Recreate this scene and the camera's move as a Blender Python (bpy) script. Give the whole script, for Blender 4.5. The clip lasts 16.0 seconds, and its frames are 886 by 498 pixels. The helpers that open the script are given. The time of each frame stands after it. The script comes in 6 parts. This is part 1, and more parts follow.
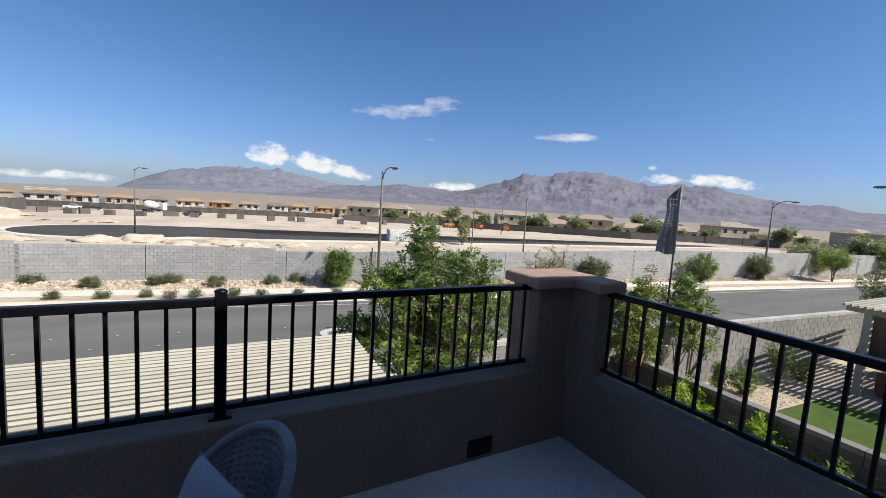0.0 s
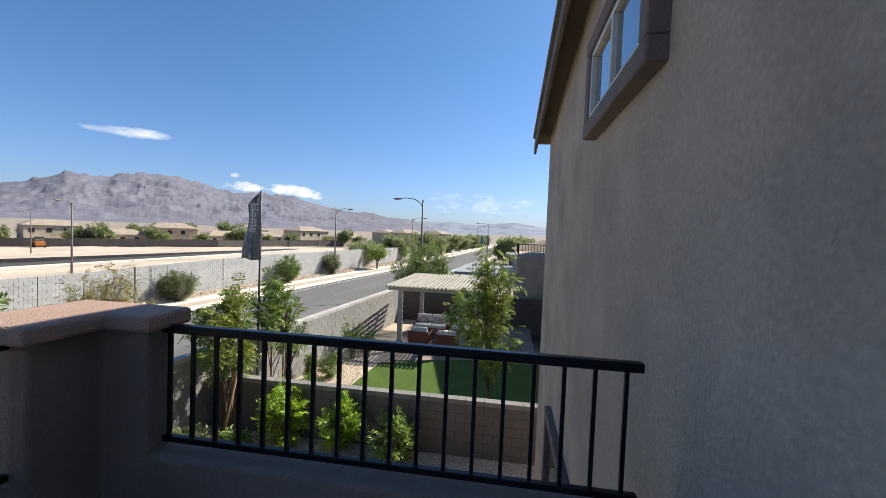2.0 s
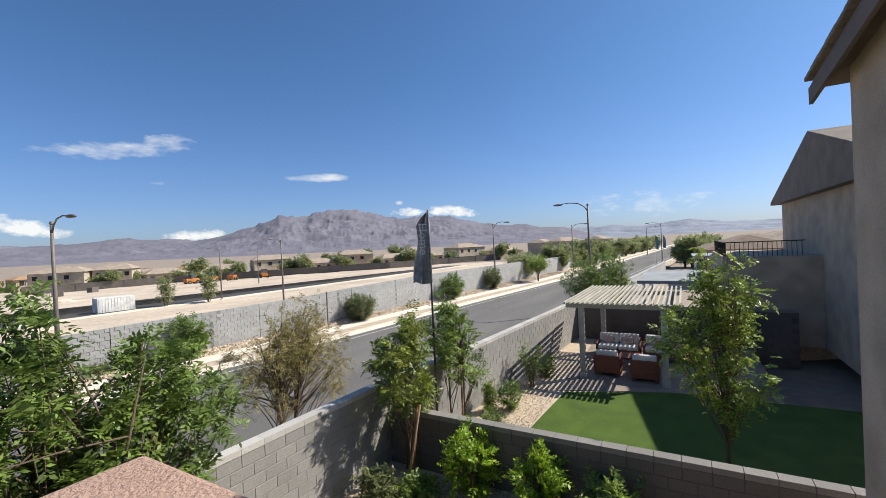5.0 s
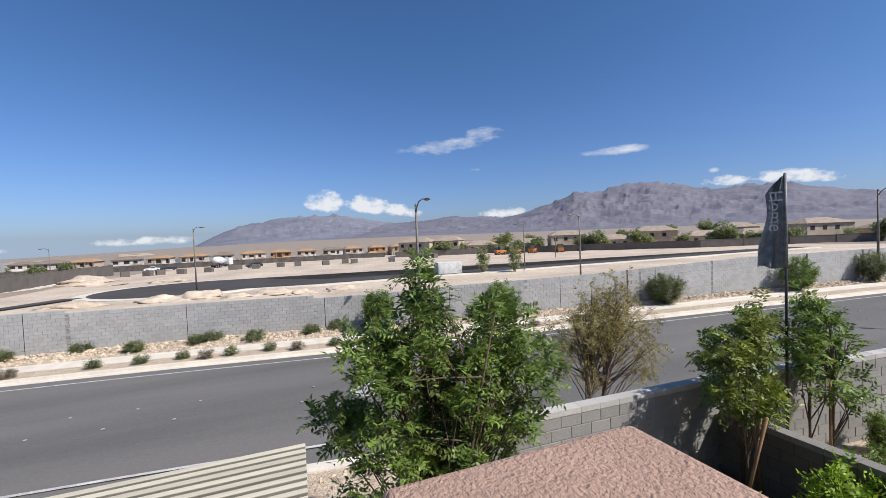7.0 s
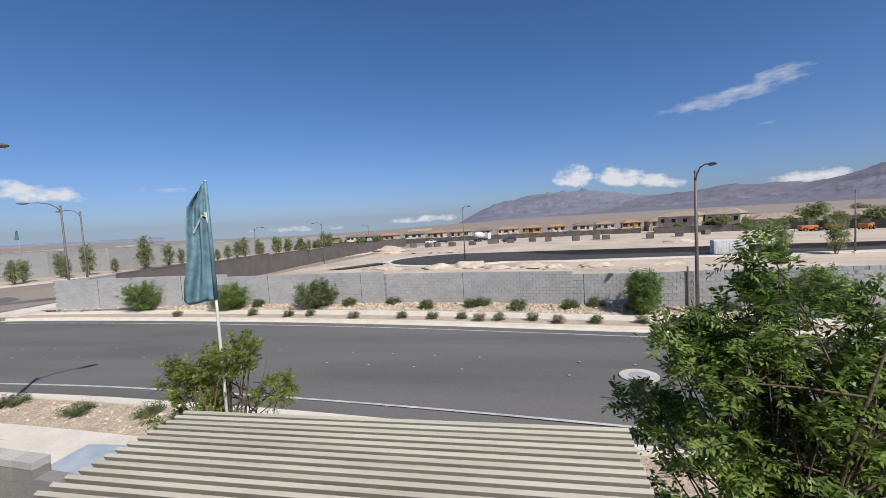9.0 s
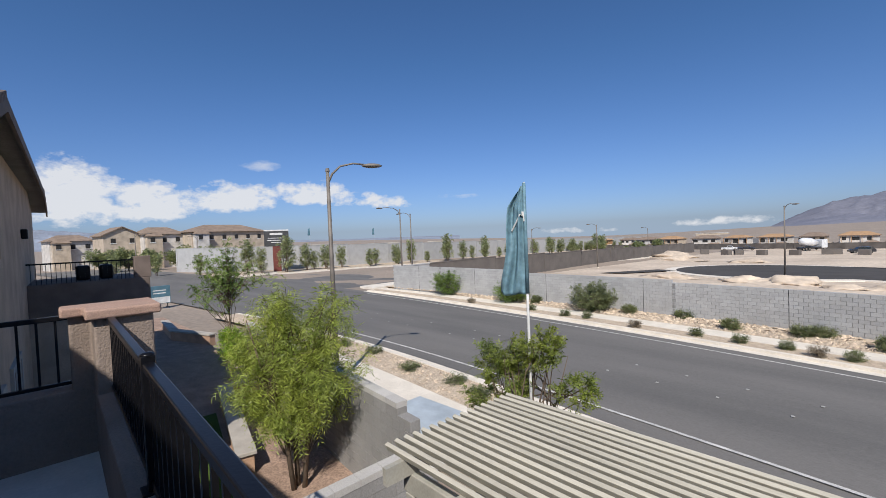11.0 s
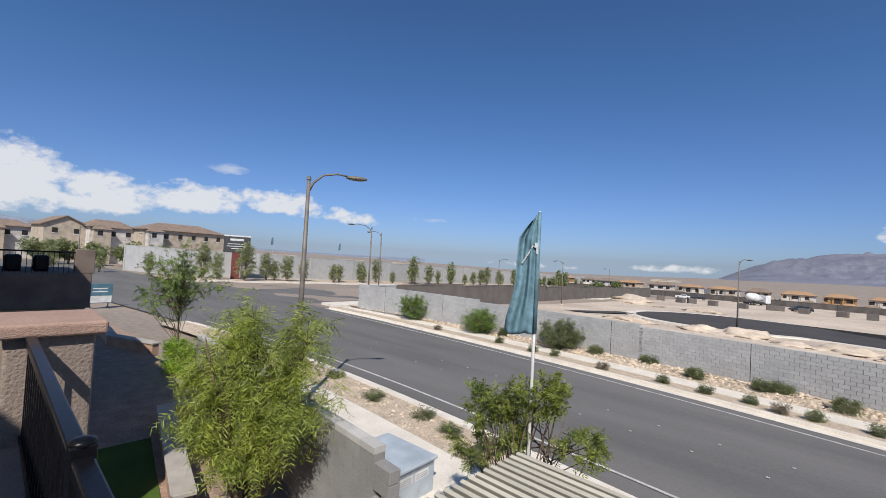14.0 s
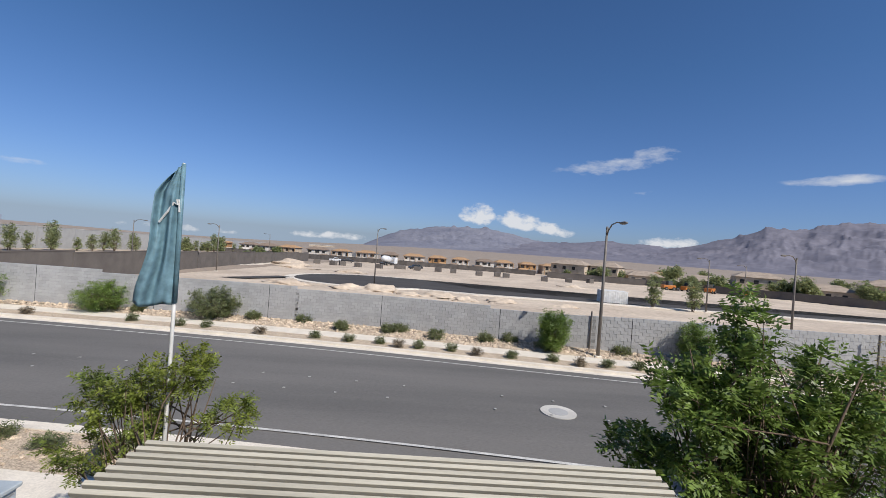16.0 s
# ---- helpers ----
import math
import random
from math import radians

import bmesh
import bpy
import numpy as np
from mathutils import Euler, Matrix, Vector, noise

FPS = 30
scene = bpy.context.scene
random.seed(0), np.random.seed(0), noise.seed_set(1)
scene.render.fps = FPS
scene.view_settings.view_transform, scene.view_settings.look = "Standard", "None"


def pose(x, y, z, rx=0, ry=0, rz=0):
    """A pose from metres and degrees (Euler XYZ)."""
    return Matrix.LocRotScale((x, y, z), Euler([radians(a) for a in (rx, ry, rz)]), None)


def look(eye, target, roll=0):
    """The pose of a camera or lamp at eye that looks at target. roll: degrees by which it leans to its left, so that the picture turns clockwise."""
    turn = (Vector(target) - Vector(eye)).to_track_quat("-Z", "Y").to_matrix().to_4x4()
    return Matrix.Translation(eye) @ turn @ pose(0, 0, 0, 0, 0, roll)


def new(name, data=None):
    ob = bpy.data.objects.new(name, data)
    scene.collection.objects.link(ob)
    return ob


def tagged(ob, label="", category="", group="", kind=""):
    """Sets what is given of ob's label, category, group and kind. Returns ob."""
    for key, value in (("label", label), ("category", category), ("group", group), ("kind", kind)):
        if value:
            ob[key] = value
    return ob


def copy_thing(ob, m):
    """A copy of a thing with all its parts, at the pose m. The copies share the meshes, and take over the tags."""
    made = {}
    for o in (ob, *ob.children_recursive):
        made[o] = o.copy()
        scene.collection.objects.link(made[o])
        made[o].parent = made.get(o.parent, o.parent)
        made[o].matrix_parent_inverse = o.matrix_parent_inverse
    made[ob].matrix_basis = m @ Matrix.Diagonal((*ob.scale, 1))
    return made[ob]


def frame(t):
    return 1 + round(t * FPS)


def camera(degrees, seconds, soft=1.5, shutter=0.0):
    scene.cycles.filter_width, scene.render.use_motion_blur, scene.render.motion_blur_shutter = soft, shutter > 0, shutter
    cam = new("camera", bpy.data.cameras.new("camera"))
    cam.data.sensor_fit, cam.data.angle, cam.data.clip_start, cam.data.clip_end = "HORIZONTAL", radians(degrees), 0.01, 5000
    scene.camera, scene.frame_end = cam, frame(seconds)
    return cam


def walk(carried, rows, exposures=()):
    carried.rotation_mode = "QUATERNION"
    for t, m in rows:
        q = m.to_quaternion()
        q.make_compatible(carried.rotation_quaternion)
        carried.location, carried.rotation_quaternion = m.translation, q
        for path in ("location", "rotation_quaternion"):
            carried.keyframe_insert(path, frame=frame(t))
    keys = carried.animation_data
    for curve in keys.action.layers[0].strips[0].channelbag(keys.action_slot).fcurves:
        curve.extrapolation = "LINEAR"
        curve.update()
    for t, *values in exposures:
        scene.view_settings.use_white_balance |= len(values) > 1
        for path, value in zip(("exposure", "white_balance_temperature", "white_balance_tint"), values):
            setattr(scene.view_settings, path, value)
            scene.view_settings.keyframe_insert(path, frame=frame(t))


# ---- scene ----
cam = camera(93.2, 16.0, soft=0.75)
PATH = [
    (0, (-2.165, -2.026, 4.775), (-1.201, -0.286, 4.565), 3.7),
    (0.5, (-2.043, -1.946, 4.793), (-0.858, -0.351, 4.565), 3.5),
    (1, (-1.96, -1.898, 4.775), (-0.373, -0.698, 4.574), 2.8),
    (1.5, (-1.842, -1.782, 4.74), (0.038, -1.114, 4.593), 2.4),
    (2, (-1.579, -1.737, 4.749), (0.395, -1.429, 4.674), 2.3),
    (2.5, (-1.307, -1.611, 4.762), (0.688, -1.474, 4.751), 1.6),
    (3, (-1.04, -1.423, 4.783), (0.957, -1.316, 4.812), 0.7),
    (5.5, (-0.216, -0.6, 4.777), (1.308, 0.695, 4.742), -3.1),
    (6, (-0.261, -0.526, 4.778), (1.005, 1.021, 4.73), -3.0),
    (6.5, (-0.345, -0.495, 4.787), (0.652, 1.238, 4.727), -2.6),
    (7, (-0.487, -0.361, 4.775), (0.245, 1.499, 4.703), -2.3),
    (7.5, (-0.641, -0.225, 4.756), (-0.172, 1.717, 4.67), -2.4),
    (8, (-0.806, -0.131, 4.745), (-0.617, 1.857, 4.642), -2.6),
    (8.5, (-0.985, -0.09, 4.765), (-1.076, 1.904, 4.643), -2.5),
    (9, (-1.165, -0.081, 4.78), (-1.566, 1.874, 4.65), -3.3),
    (9.5, (-1.332, -0.161, 4.788), (-2.045, 1.704, 4.665), -3.4),
    (10, (-1.452, -0.168, 4.778), (-2.477, 1.546, 4.669), -3.2),
    (12.5, (-2.4, -0.161, 4.793), (-4.101, 0.89, 4.813), -0.5),
    (13, (-2.56, -0.09, 4.795), (-4.251, 0.976, 4.848), 0.0),
    (13.5, (-2.637, -0.07, 4.788), (-4.226, 1.143, 4.853), 1.8),
    (14, (-2.709, -0.081, 4.794), (-4.062, 1.39, 4.849), 3.2),
    (14.5, (-2.734, -0.07, 4.778), (-3.755, 1.649, 4.807), 3.8),
    (15, (-2.67, -0.072, 4.786), (-3.326, 1.817, 4.791), 4.2),
    (15.5, (-2.631, -0.063, 4.787), (-2.922, 1.916, 4.778), 4.3),
    (16, (-2.626, -0.039, 4.765), (-2.57, 1.96, 4.758), 4.2),
]
walk(cam, [(t, look(eye, target, roll)) for t, eye, target, roll in PATH],
     exposures=((0, 0.15, 6750, 7), (1.5, 0.42, 6850, 6), (3.0, 0.48, 6950, 5), (5.5, 0.15, 6750, 8), (7.0, 0.0, 6500, 10), (9.0, -0.2, 6500, 10), (12.5, -0.1, 6500, 10), (14.0, -0.15, 6500, 10), (15.0, -0.22, 6500, 10), (16.0, -0.2, 6500, 10)))

# ---- world, sun, exposure ----
SUN_AZ, SUN_EL = 137.0, 44.5   # degrees clockwise from +y; height
sun_dir = Vector((math.sin(radians(SUN_AZ)) * math.cos(radians(SUN_EL)),
                  math.cos(radians(SUN_AZ)) * math.cos(radians(SUN_EL)), math.sin(radians(SUN_EL))))
sun_data = bpy.data.lights.new("sun", "SUN")
sun_data.energy, sun_data.angle, sun_data.color = 5.5, radians(0.53), (1.0, 0.95, 0.88)
sun = new("sun", sun_data)
sun.matrix_world = look(sun_dir * 100, (0, 0, 0))
scene.view_settings.exposure = 0.0

world = bpy.data.worlds.new("desert_sky")
scene.world = world
world.use_nodes = True
wn, wl = world.node_tree.nodes, world.node_tree.links
wn.clear()


def wmath(op, a, b=None, c=None):
    n = wn.new("ShaderNodeMath")
    n.operation = op
    for i, v in enumerate((a, b, c)):
        if v is None:
            continue
        if isinstance(v, (int, float)):
            n.inputs[i].default_value = v
        else:
            wl.new(v, n.inputs[i])
    return n.outputs[0]


sky = wn.new("ShaderNodeTexSky")
sky.sky_type, sky.sun_disc = "NISHITA", False
sky.sun_elevation, sky.sun_rotation = radians(SUN_EL), radians(SUN_AZ)
sky.altitude, sky.air_density, sky.dust_density, sky.ozone_density = 600, 1.0, 1.3, 1.8
coord = wn.new("ShaderNodeTexCoord")
sep = wn.new("ShaderNodeSeparateXYZ")
wl.new(coord.outputs["Generated"], sep.inputs[0])
low = wn.new("ShaderNodeCombineXYZ")     # below the level the sky keeps its horizon colour
wl.new(sep.outputs[0], low.inputs[0])
wl.new(sep.outputs[1], low.inputs[1])
wl.new(wmath("MAXIMUM", sep.outputs[2], 0.02), low.inputs[2])
wl.new(low.outputs[0], sky.inputs[0])
az = wmath("MULTIPLY", wmath("ARCTAN2", sep.outputs[0], sep.outputs[1]), 57.29578)
el = wmath("MULTIPLY", wmath("ARCSINE", sep.outputs[2]), 57.29578)
comb = wn.new("ShaderNodeCombineXYZ")
wl.new(wmath("MULTIPLY", az, 0.16), comb.inputs[0])
wl.new(wmath("MULTIPLY", el, 0.42), comb.inputs[1])
cn = wn.new("ShaderNodeTexNoise")
cn.inputs["Scale"].default_value, cn.inputs["Detail"].default_value, cn.inputs["Roughness"].default_value = 1.6, 9, 0.62
wl.new(comb.outputs[0], cn.inputs["Vector"])
comb2 = wn.new("ShaderNodeCombineXYZ")
wl.new(wmath("MULTIPLY", az, 0.30), comb2.inputs[0])
wl.new(wmath("MULTIPLY", el, 0.46), comb2.inputs[1])
cn2 = wn.new("ShaderNodeTexNoise")
cn2.inputs["Scale"].default_value, cn2.inputs["Detail"].default_value, cn2.inputs["Roughness"].default_value = 1.5, 8, 0.6
wl.new(comb2.outputs[0], cn2.inputs["Vector"])
# clouds that stand in the sky: azimuth, height, half width, half height, tilt, density, flat base
CLOUDS = [
    (22.5, 11.8, 8.0, 1.3, 0.12, 0.9, 0), (27.5, 12.9, 4.2, 1.2, 0.05, 1.0, 0), (44.5, 9.5, 5.2, 0.7, 0.0, 1.0, 0),
    (26.5, 8.5, 3.6, 0.45, 0.02, 0.7, 0), (6.0, 4.4, 2.8, 2.2, 0.0, 1.7, 1), (11.6, 4.0, 3.6, 2.0, -0.05, 1.7, 1), (16.0, 3.2, 3.2, 1.4, -0.1, 1.4, 1),
    (30.0, 2.4, 4.0, 1.1, 0.0, 1.2, 1), (55.5, 4.6, 2.6, 0.9, 0.0, 1.3, 1), (61.5, 4.4, 5.0, 1.1, -0.08, 1.3, 1), (-13.5, 0.4, 6.5, 0.8, 0.0, 1.0, 1),
    (54.5, 6.0, 0.7, 0.4, 0.0, 1.2, 0), (-88.3, 5.0, 5.2, 5.4, 0.0, 1.9, 1), (-82.0, 4.6, 6.5, 3.6, 0.0, 1.7, 1), (-73.5, 5.2, 7.0, 2.9, 0.05, 1.6, 1),
    (-64.0, 5.8, 7.0, 2.5, -0.08, 1.5, 1), (-55.5, 4.8, 5.0, 1.6, -0.1, 1.2, 1), (-70.5, 9.6, 3.0, 0.9, 0.0, 1.2, 0), (-45.5, 5.4, 3.6, 0.5, 0.0, 0.8, 0),
    (-101.0, 4.5, 8.0, 4.4, 0.0, 1.7, 1), (-30.0, 0.0, 8.0, 0.6, 0.0, 0.7, 1), (86.0, 4.0, 12.0, 2.2, 0.0, 0.6, 0)]
def cloud_mask(heaped, tex, gain):
    total = None
    for caz, cel, wx, wy, tilt, dens, base in CLOUDS:
        if base != heaped:
            continue
        dx = wmath("SUBTRACT", az, caz)
        dy = wmath("SUBTRACT", wmath("SUBTRACT", el, cel), wmath("MULTIPLY", dx, tilt))
        if heaped:   # flatter underneath than above
            dy = wmath("MULTIPLY", dy, wmath("ADD", 1.0, wmath("MULTIPLY", wmath("LESS_THAN", dy, 0.0), 0.8)))
        r2 = wmath("ADD", wmath("POWER", wmath("ABSOLUTE", wmath("DIVIDE", dx, wx)), 2.0),
                   wmath("POWER", wmath("ABSOLUTE", wmath("DIVIDE", dy, wy)), 2.0))
        blob = wmath("MULTIPLY", wmath("MAXIMUM", wmath("SUBTRACT", 1.0, r2), 0.0), dens)
        total = blob if total is None else wmath("MAXIMUM", total, blob)
    m = wmath("ADD", wmath("MULTIPLY", total, 1.2), wmath("MULTIPLY", wmath("SUBTRACT", tex, 0.5), gain))
    m = wmath("MULTIPLY", wmath("MAXIMUM", wmath("SUBTRACT", m, 0.5), 0.0), 0.85 if heaped else 0.6)
    return wmath("MINIMUM", wmath("MULTIPLY", m, wmath("MINIMUM", wmath("MULTIPLY", total, 3.0), 1.0)), 0.92)


mask = wmath("MAXIMUM", cloud_mask(0, cn.outputs[0], 3.2), cloud_mask(1, cn2.outputs[0], 5.0))
tint = wn.new("ShaderNodeMix")
tint.data_type, tint.blend_type = "RGBA", "MULTIPLY"
tint.inputs[0].default_value = 1.0
grade = wn.new("ShaderNodeMix")
grade.data_type = "RGBA"
grade.inputs[6].default_value, grade.inputs[7].default_value = (0.72, 0.87, 1.33, 1), (0.58, 0.90, 1.27, 1)
wl.new(wmath("MINIMUM", wmath("MAXIMUM", wmath("DIVIDE", el, 22.0), 0.0), 1.0), grade.inputs[0])
wl.new(grade.outputs[2], tint.inputs[7])
wl.new(sky.outputs[0], tint.inputs[6])
mix = wn.new("ShaderNodeMix")
mix.data_type = "RGBA"
wl.new(mask, mix.inputs[0])
wl.new(tint.outputs[2], mix.inputs[6])
mix.inputs[7].default_value = (9.3, 9.5, 9.9, 1)
bg = wn.new("ShaderNodeBackground")
bg.inputs[1].default_value = 0.09
wl.new(mix.outputs[2], bg.inputs[0])
wl.new(bg.outputs[0], wn.new("ShaderNodeOutputWorld").inputs[0])

# ---- materials ----


def material(name, color, rough=0.8, vary=0.12, scale=6.0, fine=60.0, bump=0.2, metal=0.0, tint2=None, spec=0.4,
             rand=0.0, island=0.0, bump_scale=None, stretch=None):
    """A surface with two scales of colour variation and a fine relief, in metres."""
    m = bpy.data.materials.new(name)
    m.use_nodes = True
    n, l = m.node_tree.nodes, m.node_tree.links
    b = n["Principled BSDF"]
    b.inputs["Roughness"].default_value, b.inputs["Metallic"].default_value = rough, metal
    b.inputs["Specular IOR Level"].default_value = spec
    geo = n.new("ShaderNodeNewGeometry")
    vec = geo.outputs["Position"]
    if stretch:
        mp = n.new("ShaderNodeVectorMath")
        mp.operation = "MULTIPLY"
        mp.inputs[1].default_value = stretch
        l.new(vec, mp.inputs[0])
        vec = mp.outputs[0]
    big, small = n.new("ShaderNodeTexNoise"), n.new("ShaderNodeTexNoise")
    for t, s, d in ((big, scale, 4), (small, fine, 3)):
        t.inputs["Scale"].default_value, t.inputs["Detail"].default_value = s, d
        l.new(vec, t.inputs["Vector"])
    c2 = tint2 or tuple(c * 0.72 for c in color)
    ramp = n.new("ShaderNodeMix")
    ramp.data_type = "RGBA"
    ramp.inputs[6].default_value, ramp.inputs[7].default_value = (*color, 1), (*c2, 1)
    cr = n.new("ShaderNodeMapRange")
    cr.inputs[1].default_value, cr.inputs[2].default_value = 0.35, 0.68
    l.new(big.outputs[0], cr.inputs[0])
    l.new(cr.outputs[0], ramp.inputs[0])
    val = n.new("ShaderNodeMapRange")
    val.inputs[1].default_value, val.inputs[2].default_value = 0.3, 0.7
    val.inputs[3].default_value, val.inputs[4].default_value = 1 - vary, 1 + vary
    l.new(small.outputs[0], val.inputs[0])
    fac = val.outputs[0]
    for on, sock in ((rand, "obj"), (island, "isl")):
        if on:
            src = n.new("ShaderNodeObjectInfo").outputs["Random"] if sock == "obj" else geo.outputs["Random Per Island"]
            rr = n.new("ShaderNodeMapRange")
            rr.inputs[3].default_value, rr.inputs[4].default_value = 1 - on, 1 + on
            l.new(src, rr.inputs[0])
            mm = n.new("ShaderNodeMath")
            mm.operation = "MULTIPLY"
            l.new(fac, mm.inputs[0])
            l.new(rr.outputs[0], mm.inputs[1])
            fac = mm.outputs[0]
    sc = n.new("ShaderNodeVectorMath")
    sc.operation = "SCALE"
    l.new(ramp.outputs[2], sc.inputs[0])
    l.new(fac, sc.inputs["Scale"])
    l.new(sc.outputs[0], b.inputs["Base Color"])
    if bump:
        bp = n.new("ShaderNodeBump")
        bp.inputs["Strength"].default_value, bp.inputs["Distance"].default_value = bump, 0.01
        src = small
        if bump_scale:
            src = n.new("ShaderNodeTexNoise")
            src.inputs["Scale"].default_value, src.inputs["Detail"].default_value = bump_scale, 2
            l.new(vec, src.inputs["Vector"])
        l.new(src.outputs[0], bp.inputs["Height"])
        l.new(bp.outputs[0], b.inputs["Normal"])
    return m


def leaf_material(name, color, dark, back=0.42):
    m = material(name, color, rough=0.45, vary=0.25, scale=1.2, fine=9, bump=0, tint2=dark, spec=0.45, island=0.4)
    n, l = m.node_tree.nodes, m.node_tree.links
    b = n["Principled BSDF"]
    tr = n.new("ShaderNodeBsdfTranslucent")
    mx = n.new("ShaderNodeMixShader")
    mx.inputs[0].default_value = back
    src = b.inputs["Base Color"].links[0].from_socket
    l.new(src, tr.inputs[0])
    l.new(b.outputs[0], mx.inputs[1])
    l.new(tr.outputs[0], mx.inputs[2])
    l.new(mx.outputs[0], n["Material Output"].inputs[0])
    return m


M_STUCCO = material("stucco_taupe", (0.48, 0.385, 0.295), 0.95, 0.10, 1.3, 40, 0.9, bump_scale=55)
M_STUCCO_N = material("stucco_tan", (0.52, 0.395, 0.29), 0.95, 0.08, 1.1, 40, 0.8, bump_scale=45)
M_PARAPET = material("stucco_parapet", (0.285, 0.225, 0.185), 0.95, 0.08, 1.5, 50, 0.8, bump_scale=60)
M_CAP = material("pillar_cap", (0.43, 0.285, 0.22), 0.95, 0.16, 3, 110, 0.8, bump_scale=130, tint2=(0.37, 0.245, 0.19))
M_DECK = material("deck_concrete", (0.74, 0.71, 0.65), 0.8, 0.06, 1.2, 30, 0.15)
M_IRON = material("black_iron", (0.008, 0.008, 0.010), 0.32, 0.2, 8, 80, 0.05, spec=0.22)
M_ASPHALT = material("asphalt", (0.165, 0.155, 0.144), 0.92, 0.16, 0.3, 35, 0.4, tint2=(0.122, 0.116, 0.109), stretch=(0.25, 1.6, 1))
M_MARKER = material("dusty_marker", (0.4, 0.39, 0.37), 0.7, 0.2, 0.1, 60, 0.5)
M_NEWASPHALT = material("new_asphalt", (0.072, 0.064, 0.057), 0.9, 0.12, 0.3, 20, 0.3)
M_CONCRETE = material("kerb_concrete", (0.74, 0.67, 0.57), 0.9, 0.10, 1.2, 25, 0.3, tint2=(0.64, 0.575, 0.485))
M_SLAB = material("slab_concrete", (0.58, 0.55, 0.50), 0.85, 0.06, 0.8, 25, 0.2)
M_PAINT = material("road_paint", (0.62, 0.60, 0.56), 0.8, 0.25, 3, 30, 0.1, tint2=(0.40, 0.39, 0.37))
M_DIRT = material("desert_dirt", (0.33, 0.265, 0.21), 1.0, 0.14, 0.06, 2.5, 0.6, tint2=(0.25, 0.205, 0.165))
M_SITE = material("graded_dirt", (0.60, 0.495, 0.385), 1.0, 0.14, 0.12, 1.8, 0.9, tint2=(0.46, 0.37, 0.285))
M_GRAVEL = material("tan_gravel", (0.52, 0.42, 0.315), 0.95, 0.45, 2.5, 28, 1.0, tint2=(0.42, 0.335, 0.25))
M_ROCK = material("tan_rock", (0.52, 0.42, 0.31), 0.95, 0.2, 3, 30, 0.5, tint2=(0.42, 0.33, 0.25), island=0.35)
M_CMU = material("grey_block", (0.40, 0.395, 0.385), 0.95, 0.10, 0.9, 35, 0.4, island=0.07, tint2=(0.355, 0.35, 0.34))
M_CMU_P = material("grey_block_piece", (0.30, 0.288, 0.275), 0.95, 0.14, 0.9, 45, 0.6, rand=0.07, tint2=(0.25, 0.24, 0.23))
M_CMU_J = material("grey_block_joined", (0.30, 0.288, 0.275), 0.95, 0.14, 0.9, 45, 0.6, island=0.07, tint2=(0.25, 0.24, 0.23))
M_CMU_C = material("block_cap", (0.50, 0.475, 0.45), 0.95, 0.12, 0.9, 45, 0.5, island=0.08, tint2=(0.43, 0.41, 0.385))
# cap tone lowered along with the shade-darkened garden walls
M_CAP_SHADE = material("shade_block_cap", (0.24, 0.225, 0.21), 0.95, 0.12, 0.9, 45, 0.5, island=0.06, tint2=(0.20, 0.188, 0.175))
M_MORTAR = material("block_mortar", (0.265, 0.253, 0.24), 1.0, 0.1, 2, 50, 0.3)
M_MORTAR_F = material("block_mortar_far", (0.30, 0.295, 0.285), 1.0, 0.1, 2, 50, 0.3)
# brown block, its colour lowered to carry shade on the cross wall
M_BROWN_SHADE_J = material("brown_block_shade_joined", (0.125, 0.11, 0.10), 0.95, 0.12, 0.6, 30, 0.4, island=0.07, tint2=(0.075, 0.066, 0.06))
M_BROWNBLOCK = material("brown_block", (0.15, 0.132, 0.118), 0.95, 0.15, 0.6, 20, 0.3, tint2=(0.118, 0.103, 0.093))
M_SLAT = material("pergola_slat", (0.52, 0.485, 0.40), 0.6, 0.07, 2, 40, 0.12, rand=0.05, stretch=(0.3, 4, 4))
M_PERG = material("pergola_frame", (0.42, 0.40, 0.345), 0.6, 0.08, 2, 40, 0.12)
M_GALV = material("lamp_steel", (0.20, 0.175, 0.15), 0.6, 0.12, 3, 30, 0.1, metal=0.2)
M_TURF = material("artificial_turf", (0.068, 0.118, 0.013), 0.95, 0.4, 1.5, 90, 1.0, tint2=(0.048, 0.088, 0.010))
M_BARK = material("bark", (0.16, 0.115, 0.08), 0.95, 0.25, 8, 60, 0.7, stretch=(3, 3, 0.7))
M_BARK_G = material("bark_pale", (0.25, 0.2, 0.15), 0.95, 0.25, 8, 60, 0.7, stretch=(3, 3, 0.7))
M_STAKE = material("stake_wood", (0.33, 0.2, 0.11), 0.9, 0.2, 6, 50, 0.3)
M_LEAF = leaf_material("leaf_ash", (0.205, 0.29, 0.062), (0.115, 0.175, 0.042), 0.36)
M_LEAF_Y = leaf_material("leaf_young", (0.29, 0.35, 0.055), (0.16, 0.24, 0.045))
M_LEAF_W = leaf_material("leaf_willow", (0.40, 0.45, 0.085), (0.25, 0.31, 0.065), 0.48)
M_LEAF_D = leaf_material("leaf_dry", (0.34, 0.29, 0.09), (0.25, 0.20, 0.08))
M_LEAF_B = leaf_material("leaf_bright", (0.34, 0.47, 0.045), (0.22, 0.36, 0.035))
M_LEAF_S = leaf_material("leaf_sage", (0.20, 0.225, 0.10), (0.14, 0.165, 0.075))
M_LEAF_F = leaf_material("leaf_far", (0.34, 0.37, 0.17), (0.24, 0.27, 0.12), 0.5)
M_LEAF_P = leaf_material("leaf_pistache", (0.25, 0.285, 0.045), (0.105, 0.15, 0.036), 0.38)
